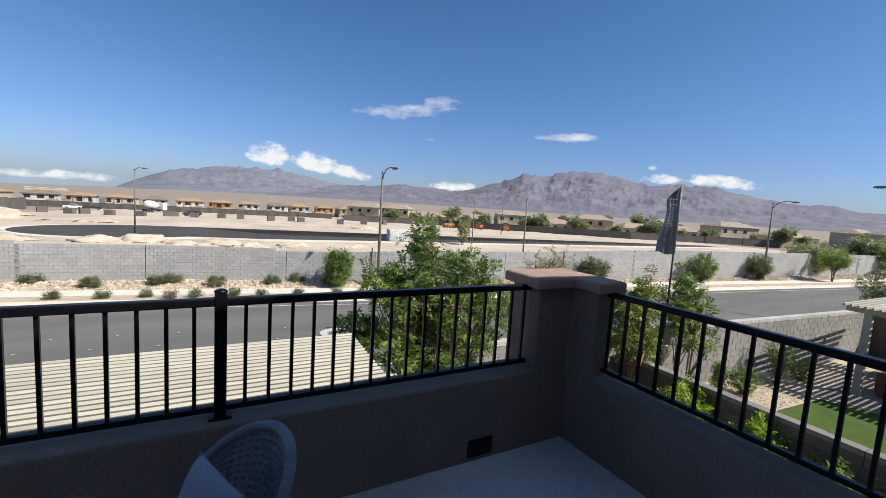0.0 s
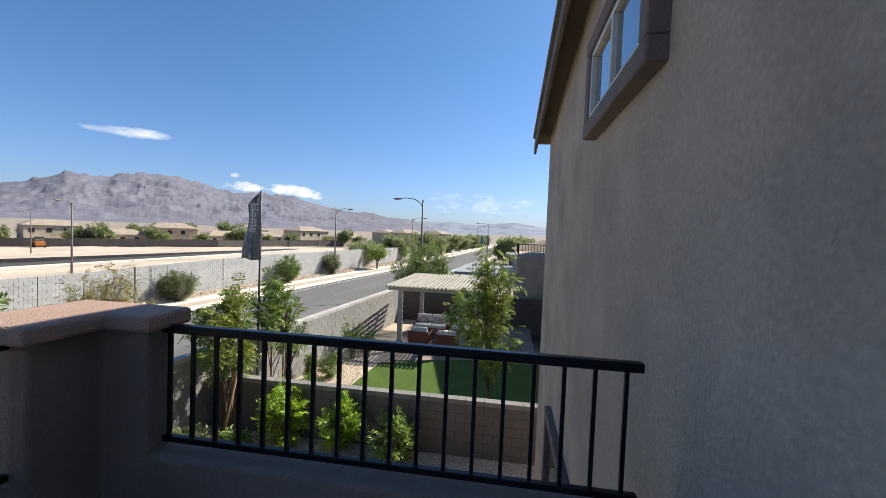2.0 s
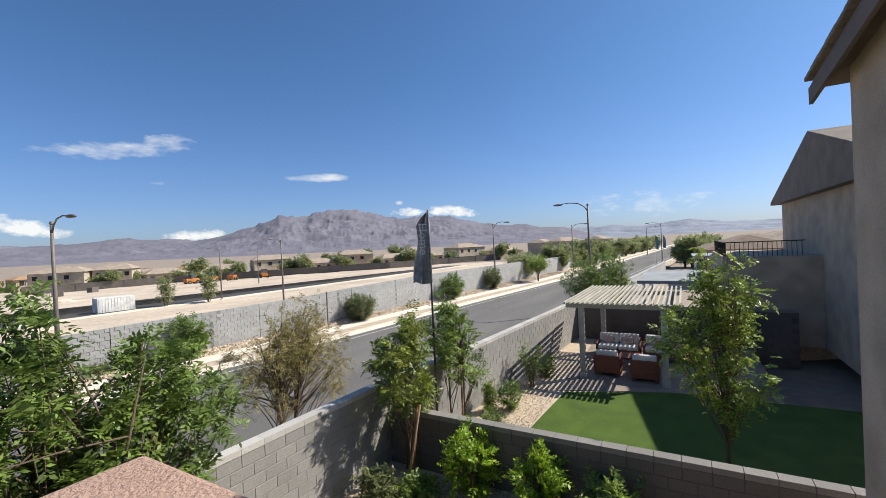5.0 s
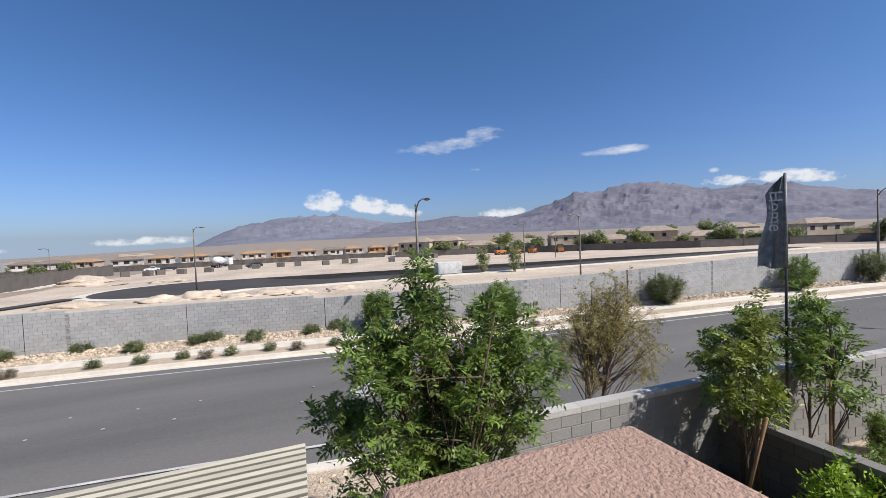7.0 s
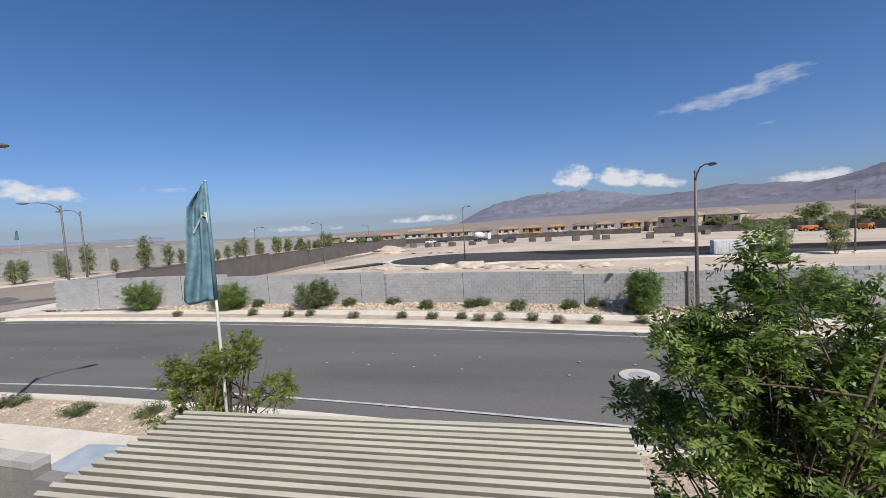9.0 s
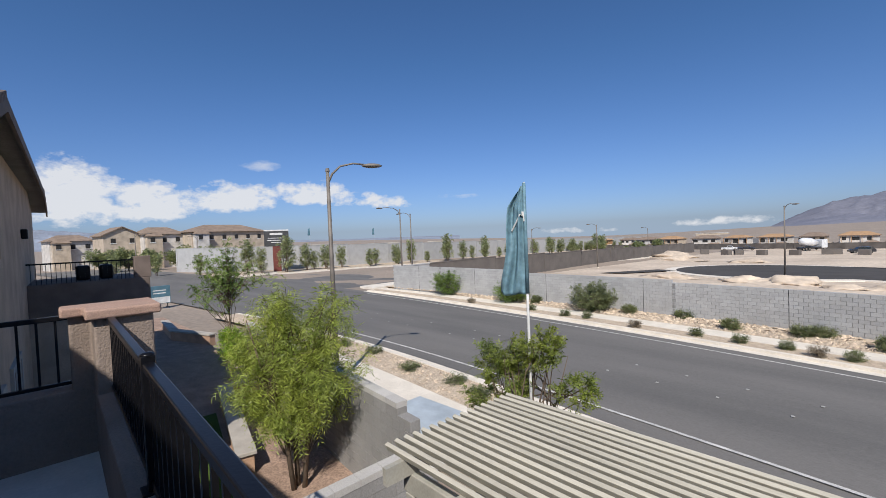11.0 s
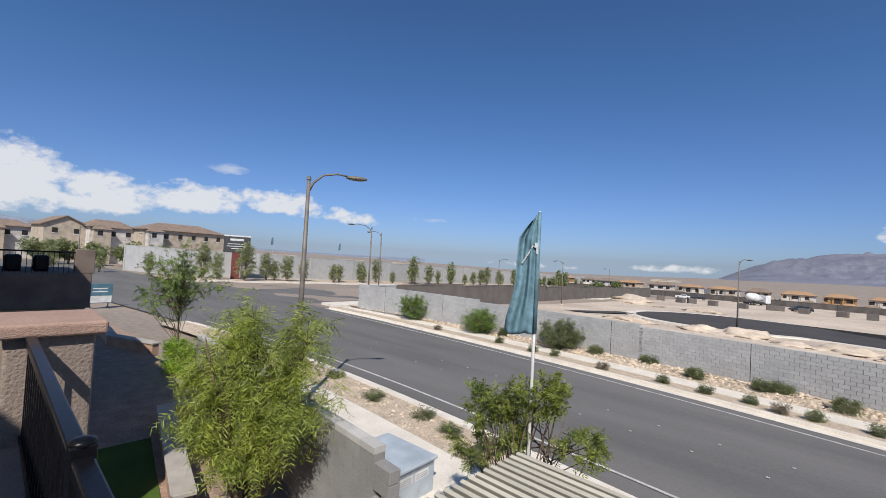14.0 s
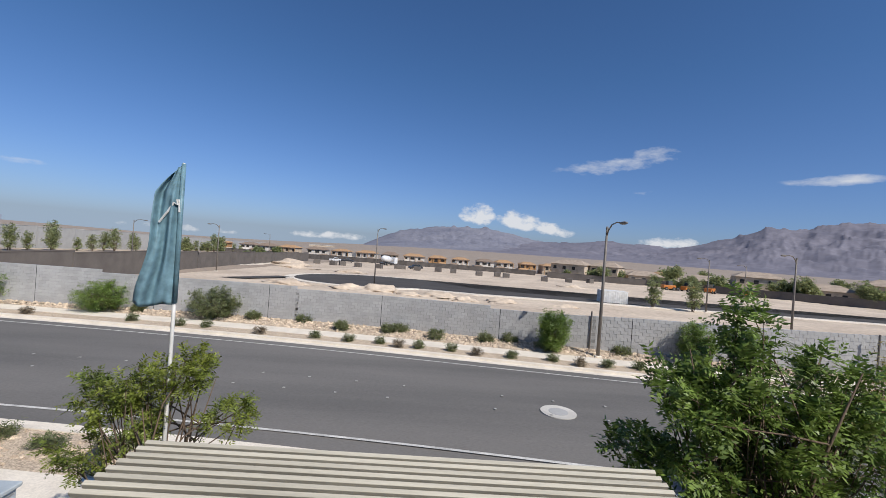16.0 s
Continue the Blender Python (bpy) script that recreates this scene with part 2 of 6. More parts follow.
M_DRY = leaf_material("dry_twig", (0.26, 0.21, 0.14), (0.19, 0.155, 0.11), 0.1)
M_WHITE = material("white_paint", (0.74, 0.73, 0.70), 0.7, 0.05, 2, 40, 0.1)
M_TILE = material("roof_tile", (0.23, 0.19, 0.155), 0.95, 0.2, 1.5, 30, 0.5, rand=0.2, island=0.2)
M_TILE_G = material("grey_roof_tile", (0.27, 0.26, 0.24), 0.95, 0.22, 1.5, 30, 0.5, rand=0.16, tint2=(0.21, 0.20, 0.185))
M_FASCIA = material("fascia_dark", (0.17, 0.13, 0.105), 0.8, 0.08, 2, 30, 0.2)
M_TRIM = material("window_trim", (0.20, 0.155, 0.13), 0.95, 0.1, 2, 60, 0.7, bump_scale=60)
M_TRIM_L = material("pale_trim", (0.46, 0.42, 0.37), 0.9, 0.06, 2, 50, 0.4)
M_VINYL = material("vinyl_frame", (0.68, 0.66, 0.60), 0.5, 0.04, 2, 30, 0.05)


def glass_material(name, color=(0.03, 0.04, 0.045)):
    m = bpy.data.materials.new(name)
    m.use_nodes = True
    b = m.node_tree.nodes["Principled BSDF"]
    b.inputs["Base Color"].default_value = (*color, 1)
    b.inputs["Roughness"].default_value = 0.02
    b.inputs["Specular IOR Level"].default_value = 1.0
    b.inputs["Coat Weight"].default_value = 1.0
    b.inputs["Coat Roughness"].default_value = 0.01
    return m


M_GLASS = glass_material("window_glass")

# ---- builders ----


def mesh_from(name, verts, faces, smooth=False):
    me = bpy.data.meshes.new(name)
    me.from_pydata([tuple(v) for v in verts], [], faces)
    me.update()
    if smooth:
        me.polygons.foreach_set("use_smooth", [True] * len(me.polygons))
    return me


def finish(name, bm, mat, smooth=False):
    me = bpy.data.meshes.new(name)
    bmesh.ops.recalc_face_normals(bm, faces=bm.faces)
    bm.to_mesh(me)
    bm.free()
    me.materials.append(mat)
    if smooth:
        me.polygons.foreach_set("use_smooth", [True] * len(me.polygons))
    return me


def part(name, bm, mat, parent=None, label="", smooth=False, kind=""):
    """One mesh object, from a bmesh or a mesh, under a thing or a part."""
    me = bm if isinstance(bm, bpy.types.Mesh) else finish(name, bm, mat, smooth)
    if not me.materials:
        me.materials.append(mat)
    ob = new(name, me)
    ob.parent = parent
    return tagged(ob, label=label, kind=kind)


def thing(name, label, category, at=(0, 0, 0), rz=0, group="", kind=""):
    ob = new(name)
    ob.empty_display_size = 0.2
    ob.matrix_basis = pose(*at, rz=rz)
    return tagged(ob, label, category, group, kind)


def box(bm, x0, x1, y0, y1, z0, z1, bevel=0.0, m=None):
    r = bmesh.ops.create_cube(bm, size=1.0)
    vs = r["verts"]
    mat = Matrix.Translation(((x0 + x1) / 2, (y0 + y1) / 2, (z0 + z1) / 2)) @ Matrix.Diagonal((x1 - x0, y1 - y0, z1 - z0, 1))
    bmesh.ops.transform(bm, matrix=(m @ mat) if m else mat, verts=vs)
    if bevel:
        es = list({e for v in vs for e in v.link_edges})
        bmesh.ops.bevel(bm, geom=es, offset=bevel, segments=2, affect="EDGES", profile=0.5)
    return bm


def bx(x0, x1, y0, y1, z0, z1, bevel=0.0):
    return box(bmesh.new(), x0, x1, y0, y1, z0, z1, bevel)


def tube(bm, pts, radii, sides=8, cap=True):
    """A tapered tube along points."""
    rings = []
    pts = [Vector(p) for p in pts]
    for i, p in enumerate(pts):
        d = (pts[min(i + 1, len(pts) - 1)] - pts[max(i - 1, 0)]).normalized()
        u = d.orthogonal().normalized() if i == 0 else (u - d * u.dot(d)).normalized()
        w = d.cross(u)
        rings.append([bm.verts.new(p + (u * math.cos(a) + w * math.sin(a)) * radii[i])
                      for a in (2 * math.pi * k / sides for k in range(sides))])
    for a, b in zip(rings, rings[1:]):
        for k in range(sides):
            bm.faces.new((a[k], a[(k + 1) % sides], b[(k + 1) % sides], b[k]))
    if cap:
        bm.faces.new(rings[0][::-1])
        bm.faces.new(rings[-1])
    return bm


def ipt(x, table):
    return float(np.interp(x, [p[0] for p in table], [p[1] for p in table]))


def smooth_line(table, half=7.0):
    def f(x):
        return sum(ipt(x + half * k / 3, table) for k in range(-3, 4)) / 7
    return f


NEAR = smooth_line([(-150, -4), (-110, 2.5), (-80, 6.2), (-47, 9.6), (-38, 11.0), (-23, 12.6), (-15, 12.4), (-7, 11.75), (1, 10.9),
                    (6.5, 9.9), (23.7, 8.6), (34, 8.2), (60, 6.2), (120, 1.5), (400, -18), (1600, -100)])
FAR = smooth_line([(-150, 12), (-110, 17), (-80, 21), (-39, 24.2), (-25, 23.4), (-12, 22.3), (-3, 20.9), (2.5, 19.9), (6.6, 19.1),
                   (20, 17.4), (39.5, 15.3), (55, 12.9), (120, 9), (400, -10), (1600, -92)])
WALL = smooth_line([(-60, 26), (-48, 27), (-35, 28), (-24, 28.6), (-10, 28.4), (-2, 27.4), (6, 25.2), (14, 23.6), (24, 22.3), (43, 20.3),
                    (72, 17.8), (130, 13.5), (200, 9)])


def gz(x, y):
    """Height of the land: the street falls away to the north, then the site, the valley and the fans below the mountains."""
    z = -0.6
    if y > 11:
        z -= 0.03 * (min(y, 28) - 11)
    if y > 28:
        z -= 0.019 * (min(y, 260) - 28)
    r = math.hypot(x, y)
    if r > 300:      # the basin opens downhill to the north-west
        a = math.degrees(math.atan2(x, y))
        z -= 0.0155 * (r - 300) * math.exp(-((a + 28) / 21) ** 2)
    if r > 1500:
        z += 0.0045 * (min(r, 4500) - 1500)
    return z

# ---- land, roads and kerbs ----


def axis(a, b, fine0, fine1, step):
    core = list(np.arange(fine0, fine1 + 1e-6, step))
    lo, hi, d = [], [], step
    v = fine0
    while v > a:
        d *= 1.35
        v -= d
        lo.append(max(v, a))
    v, d = fine1, step
    while v < b:
        d *= 1.35
        v += d
        hi.append(min(v, b))
    return lo[::-1] + core + hi


def sheet(name, xs, ys, zf, mat, label, category, kind="structure", smooth=True):
    verts = [(x, y, zf(x, y)) for y in ys for x in xs]
    w = len(xs)
    faces = [(j * w + i, j * w + i + 1, (j + 1) * w + i + 1, (j + 1) * w + i) for j in range(len(ys) - 1) for i in range(w - 1)]
    ob = part(name, mesh_from(name, verts, faces, smooth), mat)
    return tagged(ob, label, category, kind=kind)


def ground_z(x, y):
    z = gz(x, y) - 0.12
    if WALL(x) + 1.5 < y < 265 and -42 < x < 132:
        z -= 0.45 * min(1, (y - WALL(x)) / 6)
    elif y > WALL(x) + 1.5 and y < 240:
        b = noise.noise((x * 0.05, y * 0.05, 0.3)) * 0.35 + noise.noise((x * 0.21, y * 0.21, 4.3)) * 0.16
        z += b * min(1, (y - WALL(x)) / 6) + 0.1
    return z


sheet("ground", axis(-4700, 4700, -120, 150, 3.0), axis(-900, 4700, -20, 160, 3.0), ground_z, M_DIRT,
      "dry tan desert ground reaching the far valley", "ground")


def ribbon(name, x0, x1, a, b, za, zb, mat, label, category="", step=2.0, thick=0.0, parent=None, xs=None, kind="structure"):
    """A strip along the street between two lines a(x) and b(x); thick makes it a kerb with a real step."""
    if xs is None:
        xs = list(np.arange(x0, min(x1, 160) + 1e-6, step))
        while xs[-1] < x1:
            xs.append(xs[-1] * 1.12)
    bm = bmesh.new()
    prev = None
    for x in xs:
        p = [(x, a(x), za(x, a(x))), (x, b(x), zb(x, b(x)))]
        if thick:
            p = [(x, a(x), za(x, a(x)) - thick)] + p + [(x, b(x), zb(x, b(x)) - thick)]
        row = [bm.verts.new(q) for q in p]
        if prev:
            for k in range(len(row) - 1):
                bm.faces.new((prev[k], row[k], row[k + 1], prev[k + 1]))
        prev = row
    ob = part(name, bm, mat, parent)
    return tagged(ob, label, category, kind=kind) if parent is None else ob


def lift(h):
    return lambda x, y: gz(x, y) + h


def off(f, d):
    return lambda x: f(x) + d


ribbon("road", -150, 1500, off(NEAR, -1.5), off(FAR, 1.3), lift(0), lift(0), M_ASPHALT, "grey sun-bleached asphalt street", "road")
ribbon("lane_line_near", -36, 1500, off(NEAR, -0.06), off(NEAR, 0.06), lift(0.005), lift(0.005), M_PAINT, "worn white edge line painted on the asphalt", "road marking")
ribbon("lane_line_far", -40, 1500, off(FAR, -0.06), off(FAR, 0.06), lift(0.005), lift(0.005), M_PAINT, "worn white edge line painted on the asphalt", "road marking")
# far side: gutter, kerb, planting strip, footpath, rocky bank
ribbon("gutter_far", -42, 1500, off(FAR, 0.75), off(FAR, 1.25), lift(0.006), lift(0.0), M_CONCRETE, "pale concrete gutter along the street", "gutter")
ribbon("kerb_far", -42, 1500, off(FAR, 1.25), off(FAR, 1.45), lift(0.13), lift(0.14), M_CONCRETE, "pale concrete kerb", "kerb", thick=0.2)
ribbon("verge_far", -42, 160, off(FAR, 1.45), off(FAR, 2.75), lift(0.11), lift(0.12), M_GRAVEL, "strip of tan decorative gravel", "gravel")
ribbon("pavement_far", -42, 1500, off(FAR, 2.75), off(FAR, 4.2), lift(0.14), lift(0.15), M_CONCRETE, "pale concrete footpath", "pavement", thick=0.15)
ribbon("bank_far", -42, 160, off(FAR, 4.2), off(WALL, 0.1), lift(0.13), lift(0.36), M_GRAVEL, "bank of tan rock mulch below the block wall", "gravel")
# near side: gutter, kerb, gravel strip, footpath
NK = off(NEAR, -1.35)
ribbon("gutter_near", -36, 1500, off(NEAR, -1.3), off(NEAR, -0.85), lift(0.0), lift(0.006), M_CONCRETE, "pale concrete gutter along the street", "gutter")
ribbon("kerb_near", -36, 1500, off(NEAR, -1.5), off(NEAR, -1.3), lift(0.14), lift(0.13), M_CONCRETE, "pale concrete kerb", "kerb", thick=0.2)
ribbon("verge_near", -36, 160, off(NEAR, -3.2), off(NEAR, -1.5), lift(0.12), lift(0.11), M_GRAVEL, "strip of tan rock mulch beside the kerb", "gravel")
ribbon("pavement_near", -22, 3, off(NEAR, -5.3), off(NEAR, -3.2), lift(0.15), lift(0.14), M_CONCRETE, "pale concrete footpath", "pavement", thick=0.15)


def flat_patch(name, outline, h, mat, label, category, thick=0.0):
    bm = bmesh.new()
    vs = [bm.verts.new((x, y, gz(x, y) + h)) for x, y in outline]
    f = bm.faces.new(vs)
    if thick:
        r = bmesh.ops.extrude_face_region(bm, geom=[f])
        bmesh.ops.translate(bm, vec=(0, 0, -thick), verts=[v for v in r["geom"] if isinstance(v, bmesh.types.BMVert)])
    bmesh.ops.triangulate(bm, faces=[g for g in bm.faces if len(g.verts) > 4])
    return tagged(part(name, bm, mat), label, category, kind="structure")


# side street to the west
sheet("side_street", [-80, -63, -47], list(np.arange(16, 420, 12)), lambda x, y: gz(x, y) - 0.02 - 0.12 * (abs(x + 63) / 17) ** 2, M_ASPHALT,
      "grey asphalt side street running away from the crossing", "road")

# graded site with a bulb-ended new road
sheet("graded_site", list(np.arange(-40, 130, 2.0)), list(np.arange(31, 260, 3.0)),
      lambda x, y: gz(x, y) + 0.12 + (noise.noise((x * 0.09, y * 0.09, 2.0)) * 0.25 + noise.noise((x * 0.4, y * 0.4, 5.0)) * 0.14) * (0.22 if 49 < y < 92 else 1.0)
      - (0.5 if abs(x + 40) < 1 or abs(y - 31) < 1 else 0), M_SITE, "graded pale dirt of a building site", "dirt")


def bulb_outline(grow):
    pts = []
    cx, cy, rx, ry = -12.5, 71.5, 12.3 + grow, 12.5 + grow
    for k in range(44):
        a = radians(42 + 266 * k / 43)
        pts.append((cx + rx * math.cos(a), cy + ry * math.sin(a)))
    pts += [(4, 59.6 - grow), (18, 59.2 - grow), (36, 58.6 - grow), (70, 57 - grow), (110, 56 - grow), (110, 61 + grow), (70, 62.2 + grow), (36, 64 + grow), (18, 65.5 + grow), (6, 68.5 + grow)]
    return pts


flat_patch("site_kerb", bulb_outline(1.5), 0.25, M_CONCRETE, "pale new concrete kerb round a turning circle", "kerb", 0.3)
flat_patch("site_road", bulb_outline(0.0), 0.27, M_NEWASPHALT, "dark new asphalt turning circle and road", "road")
flat_patch("site_road_west", [(-31, 57.3), (-27.8, 58.2), (-23.8, 66.4), (-26.6, 67.4)], 0.27, M_NEWASPHALT, "dark new asphalt stub of a side road", "road")

# ---- mountains ----


def ridge_el(az, table):
    return ipt(az, table)


RANGE_EAST = [(26, 0.9), (28, 1.6), (30, 1.85), (32.7, 2.5), (36.4, 3.5), (39, 4.7), (42.5, 4.6), (44.2, 5.1), (47.6, 5.25), (51.4, 4.6), (53.8, 4.0),
              (58.5, 4.0), (61.5, 3.9), (65.8, 2.65), (69, 2.35), (71.7, 2.25), (73.7, 1.8), (76, 1.67), (78, 1.2), (80, 0.6)]
RANGE_MID = [(6, 0.6), (10, 1.3), (14, 1.7), (17, 1.75), (21.5, 2.2), (23.4, 2.26), (27.8, 2.1), (30, 1.85), (34, 1.5), (38, 0.6)]
RANGE_WEST = [(-12, -0.9), (-9.5, -0.45), (-7, 0.8), (-4.5, 1.83), (-1, 2.5), (3, 3.0), (7.5, 3.1), (12.3, 2.1), (16, 1.6), (20, 1.0), (24, 0.5)]
RANGE_FAR = [(62, 0.8), (70, 1.4), (80, 1.5), (82, 1.56), (86, 1.35), (90.6, 1.8), (93, 1.4), (97, 1.2), (110, 1.2), (125, 0.7)]
RANGE_LEFT = [(-125, 0.6), (-110, 1.5), (-100, 1.9), (-92, 2.2), (-84, 1.4), (-75, 0.4), (-60, 0.12), (-45, 0.08)]


def mountains(name, table, r0, r1, step, mat, label, seed):
    a0, a1 = table[0][0], table[-1][0]
    azs = np.arange(a0, a1 + 1e-6, step)
    rows = 46
    verts, faces = [], []
    for i, a in enumerate(azs):
        peak = math.tan(radians(ridge_el(a, table)))
        for j in range(rows):
            t = j / (rows - 9)
            r = r0 + (r1 - r0) * t
            x, y = r * math.sin(radians(a)), r * math.cos(radians(a))
            base = gz(x, y) - 6
            top = 4.77 + r1 * peak
            if t <= 1:
                p = Vector((x * 0.0055, y * 0.0055, seed))
                rg = noise.ridged_multi_fractal(p, 0.9, 2.1, 6, 1.0, 2.0, noise_basis="PERLIN_ORIGINAL") * 0.5
                s = t ** 1.55
                carve = (rg - 0.5) * 0.24 * math.sin(math.pi * min(1, t * 0.98)) * (0.35 + 0.65 * t)
                z = base + (top - base) * max(0.0, min(1.0, s + carve)) if t < 0.999 else top + (rg - 0.55) * 0.17 * (top - base)
            else:
                z = top - (top - base) * (t - 1) * 3.0
            verts.append((x, y, z))
    for i in range(len(azs) - 1):
        for j in range(rows - 1):
            k = i * rows + j
            faces.append((k, k + 1, k + rows + 1, k + rows))
    ob = part(name, mesh_from(name, verts, faces, True), mat)
    return tagged(ob, label, "mountain", kind="structure")


# distance haze is mixed into the rock: bluer and paler on farther ranges
M_MTN = material("desert_rock_hazed", (0.178, 0.17, 0.202), 1.0, 0.12, 0.004, 0.03, 0.0, tint2=(0.14, 0.136, 0.17))
M_MTN_W = material("pale_rock_hazed", (0.20, 0.20, 0.235), 1.0, 0.14, 0.004, 0.05, 0.0, tint2=(0.15, 0.155, 0.195))
M_MTN_F = material("rock_haze_blue", (0.27, 0.30, 0.36), 1.0, 0.15, 0.006, 0.05, 0.0)
mountains("mountain_east", RANGE_EAST, 2000, 4000, 0.12, M_MTN, "bare brown desert mountain with eroded gullies, tinted with haze", 1.0)
mountains("mountain_middle", RANGE_MID, 2300, 4150, 0.12, M_MTN, "low bare brown desert ridge, tinted with haze", 5.0)
mountains("mountain_west", RANGE_WEST, 2700, 4400, 0.15, M_MTN_W, "distant desert mountain, pale grey with painted haze", 9.0)
mountains("mountain_far", RANGE_FAR, 3600, 4500, 0.25, M_MTN_F, "far desert hills, painted bluish with haze", 13.0)
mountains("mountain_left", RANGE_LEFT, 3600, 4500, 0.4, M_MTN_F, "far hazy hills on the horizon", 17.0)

# ---- own house and balcony ----
D = 3.2
WX = -6.05          # inner west face of the balcony
house = thing("house", "taupe stucco house with a shaded second-storey balcony", "house")
part("wall", bx(-6.45, 0.3, -3.3, 0.27, 0, 2.95), M_STUCCO, house)


def prism(pts, y0, y1):
    """A plate with an outline in x, z, from y0 to y1."""
    bm = bmesh.new()
    a = [bm.verts.new((x, y0, z)) for x, z in pts]
    b = [bm.verts.new((x, y1, z)) for x, z in pts]
    bm.faces.new(a)
    bm.faces.new(b[::-1])
    for i in range(len(pts)):
        j = (i + 1) % len(pts)
        bm.faces.new((a[i], b[i], b[j], a[j]))
    return bm


# the roof's edge above the east corner: rafter-tail soffit, bargeboard and tile ends
EX, EZ, SL = 6.5, 6.6, 0.115     # eave tip, its height, pitch
RX = 0.3                         # ridge
def rz_(x): return EZ + (EX - RX - abs(x - RX)) * SL
part("wall", prism([(-1.05, 0), (6.02, 0), (6.02, rz_(6.02) - 0.13), (RX, rz_(RX) - 0.13), (-1.05, rz_(-1.05) - 0.13)], -12, -2.38), M_STUCCO, house, "rough taupe stucco wall in shade")
part("wall", prism([(-6.6, 0), (-1.05, 0), (-1.05, rz_(-1.05) - 0.13), (-6.6, rz_(-6.6) - 0.13)], -12, -3.3), M_STUCCO, house)
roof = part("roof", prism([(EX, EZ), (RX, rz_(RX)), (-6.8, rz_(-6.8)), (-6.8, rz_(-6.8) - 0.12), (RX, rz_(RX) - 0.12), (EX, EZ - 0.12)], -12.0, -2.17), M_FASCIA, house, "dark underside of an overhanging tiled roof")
part("bargeboard", prism([(EX + 0.02, EZ - 0.1), (RX, rz_(RX) - 0.1), (-6.8, rz_(-6.8) - 0.1), (-6.8, rz_(-6.8) - 0.3), (RX, rz_(RX) - 0.3), (EX + 0.02, EZ - 0.3)], -2.17, -2.13), M_FASCIA, roof)
tile_me = finish("tile", bx(-0.17, 0.17, -0.16, 0.16, 0, 0.05, 0.012), M_TILE)
for k in range(21):
    x = EX - 0.1 - 0.30 * k
    t = part("tile", tile_me, M_TILE, roof)
    t.matrix_basis = pose(x, -2.26, rz_(x) + 0.004 + 0.008 * (k % 2), 0, math.degrees(math.atan(SL)), 0)

# slider window with a thick stucco surround
WX0, WX1, WZ0, WZ1 = 0.37, 1.92, 5.53, 6.28     # outside of the surround
win = part("window", bx(WX0 + 0.13, WX1 - 0.13, -2.39, -2.33, WZ0 + 0.12, WZ1 - 0.12), M_GLASS, house, "slider window with a reflective pane in a cream frame")
for a in ((WZ0, WZ0 + 0.118), (WZ1 - 0.118, WZ1)):
    part("trim", bx(WX0, WX1, -2.39, -2.28, a[0], a[1], 0.012), M_TRIM, win, "dark brown stucco surround")
for a in (WX0, WX1 - 0.128):
    part("trim", bx(a, a + 0.128, -2.39, -2.282, WZ0 + 0.119, WZ1 - 0.119, 0.012), M_TRIM, win)
for a in (WZ0 + 0.12, WZ1 - 0.16):
    part("frame", bx(WX0 + 0.13, WX1 - 0.13, -2.37, -2.30, a, a + 0.04, 0.005), M_VINYL, win, "cream vinyl frame")
for a in (WX0 + 0.13, (WX0 + WX1) / 2 - 0.02, WX1 - 0.17):
    part("frame", bx(a, a + 0.04, -2.37, -2.298, WZ0 + 0.161, WZ1 - 0.161, 0.005), M_VINYL, win)

low = part("window", bx(1.2, 3.9, -2.39, -2.35, 1.15, 2.42), M_GLASS, house, "ground-floor window in a stucco surround")
for z in (1.03, 2.42):
    part("trim", bx(1.08, 4.02, -2.385, -2.30, z, z + 0.12, 0.012), M_TRIM, low)
for x in (1.08, 3.9):
    part("trim", bx(x, x + 0.12, -2.385, -2.302, 1.151, 2.419, 0.012), M_TRIM, low)

# balcony: deck, parapets, corner pillars
balcony = thing("balcony", "shaded balcony with stucco parapets and a pale concrete deck", "balcony")
part("deck", bx(WX, 0.0, -3.28, 0.0, D - 0.15, D), M_DECK, balcony, "pale smooth concrete deck")
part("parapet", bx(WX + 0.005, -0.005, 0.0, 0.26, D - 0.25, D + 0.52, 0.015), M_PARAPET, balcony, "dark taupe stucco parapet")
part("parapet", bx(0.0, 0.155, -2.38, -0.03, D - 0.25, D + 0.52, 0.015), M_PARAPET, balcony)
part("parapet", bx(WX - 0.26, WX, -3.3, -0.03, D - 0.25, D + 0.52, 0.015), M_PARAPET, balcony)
for sx, x0, arm, top in ((1, 0.0, -0.21, 0.285), (-1, WX, -0.13, 0.37)):
    def ell(out, z0, z1):
        m2 = bmesh.new()
        pts = [(-0.30 - out, 0.004 - out), (0.002 - out, 0.004 - out), (0.002 - out, arm - out), (0.16 + out, arm - out), (0.16 + out, top + out), (-0.30 - out, top + out)]
        a = [m2.verts.new((x0 + sx * x, y, z0)) for x, y in pts]
        b = [m2.verts.new((x0 + sx * x, y, z1)) for x, y in pts]
        m2.faces.new(a)
        m2.faces.new(b)
        for i in range(6):
            m2.faces.new((a[i], a[(i + 1) % 6], b[(i + 1) % 6], b[i]))
        bmesh.ops.recalc_face_normals(m2, faces=m2.faces)
        bmesh.ops.bevel(m2, geom=list(m2.edges), offset=0.018, segments=3, affect="EDGES", profile=0.5)
        return m2
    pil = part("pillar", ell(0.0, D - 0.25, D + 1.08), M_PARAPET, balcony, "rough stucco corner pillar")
    part("cap", ell(0.048, D + 1.075, D + 1.15), M_CAP, pil, "terracotta-coloured rough cap with rounded edges")
part("drain", bx(-0.78, -0.60, -0.012, 0.004, D + 0.03, D + 0.14, 0.004), M_IRON, balcony, "dark scupper opening")


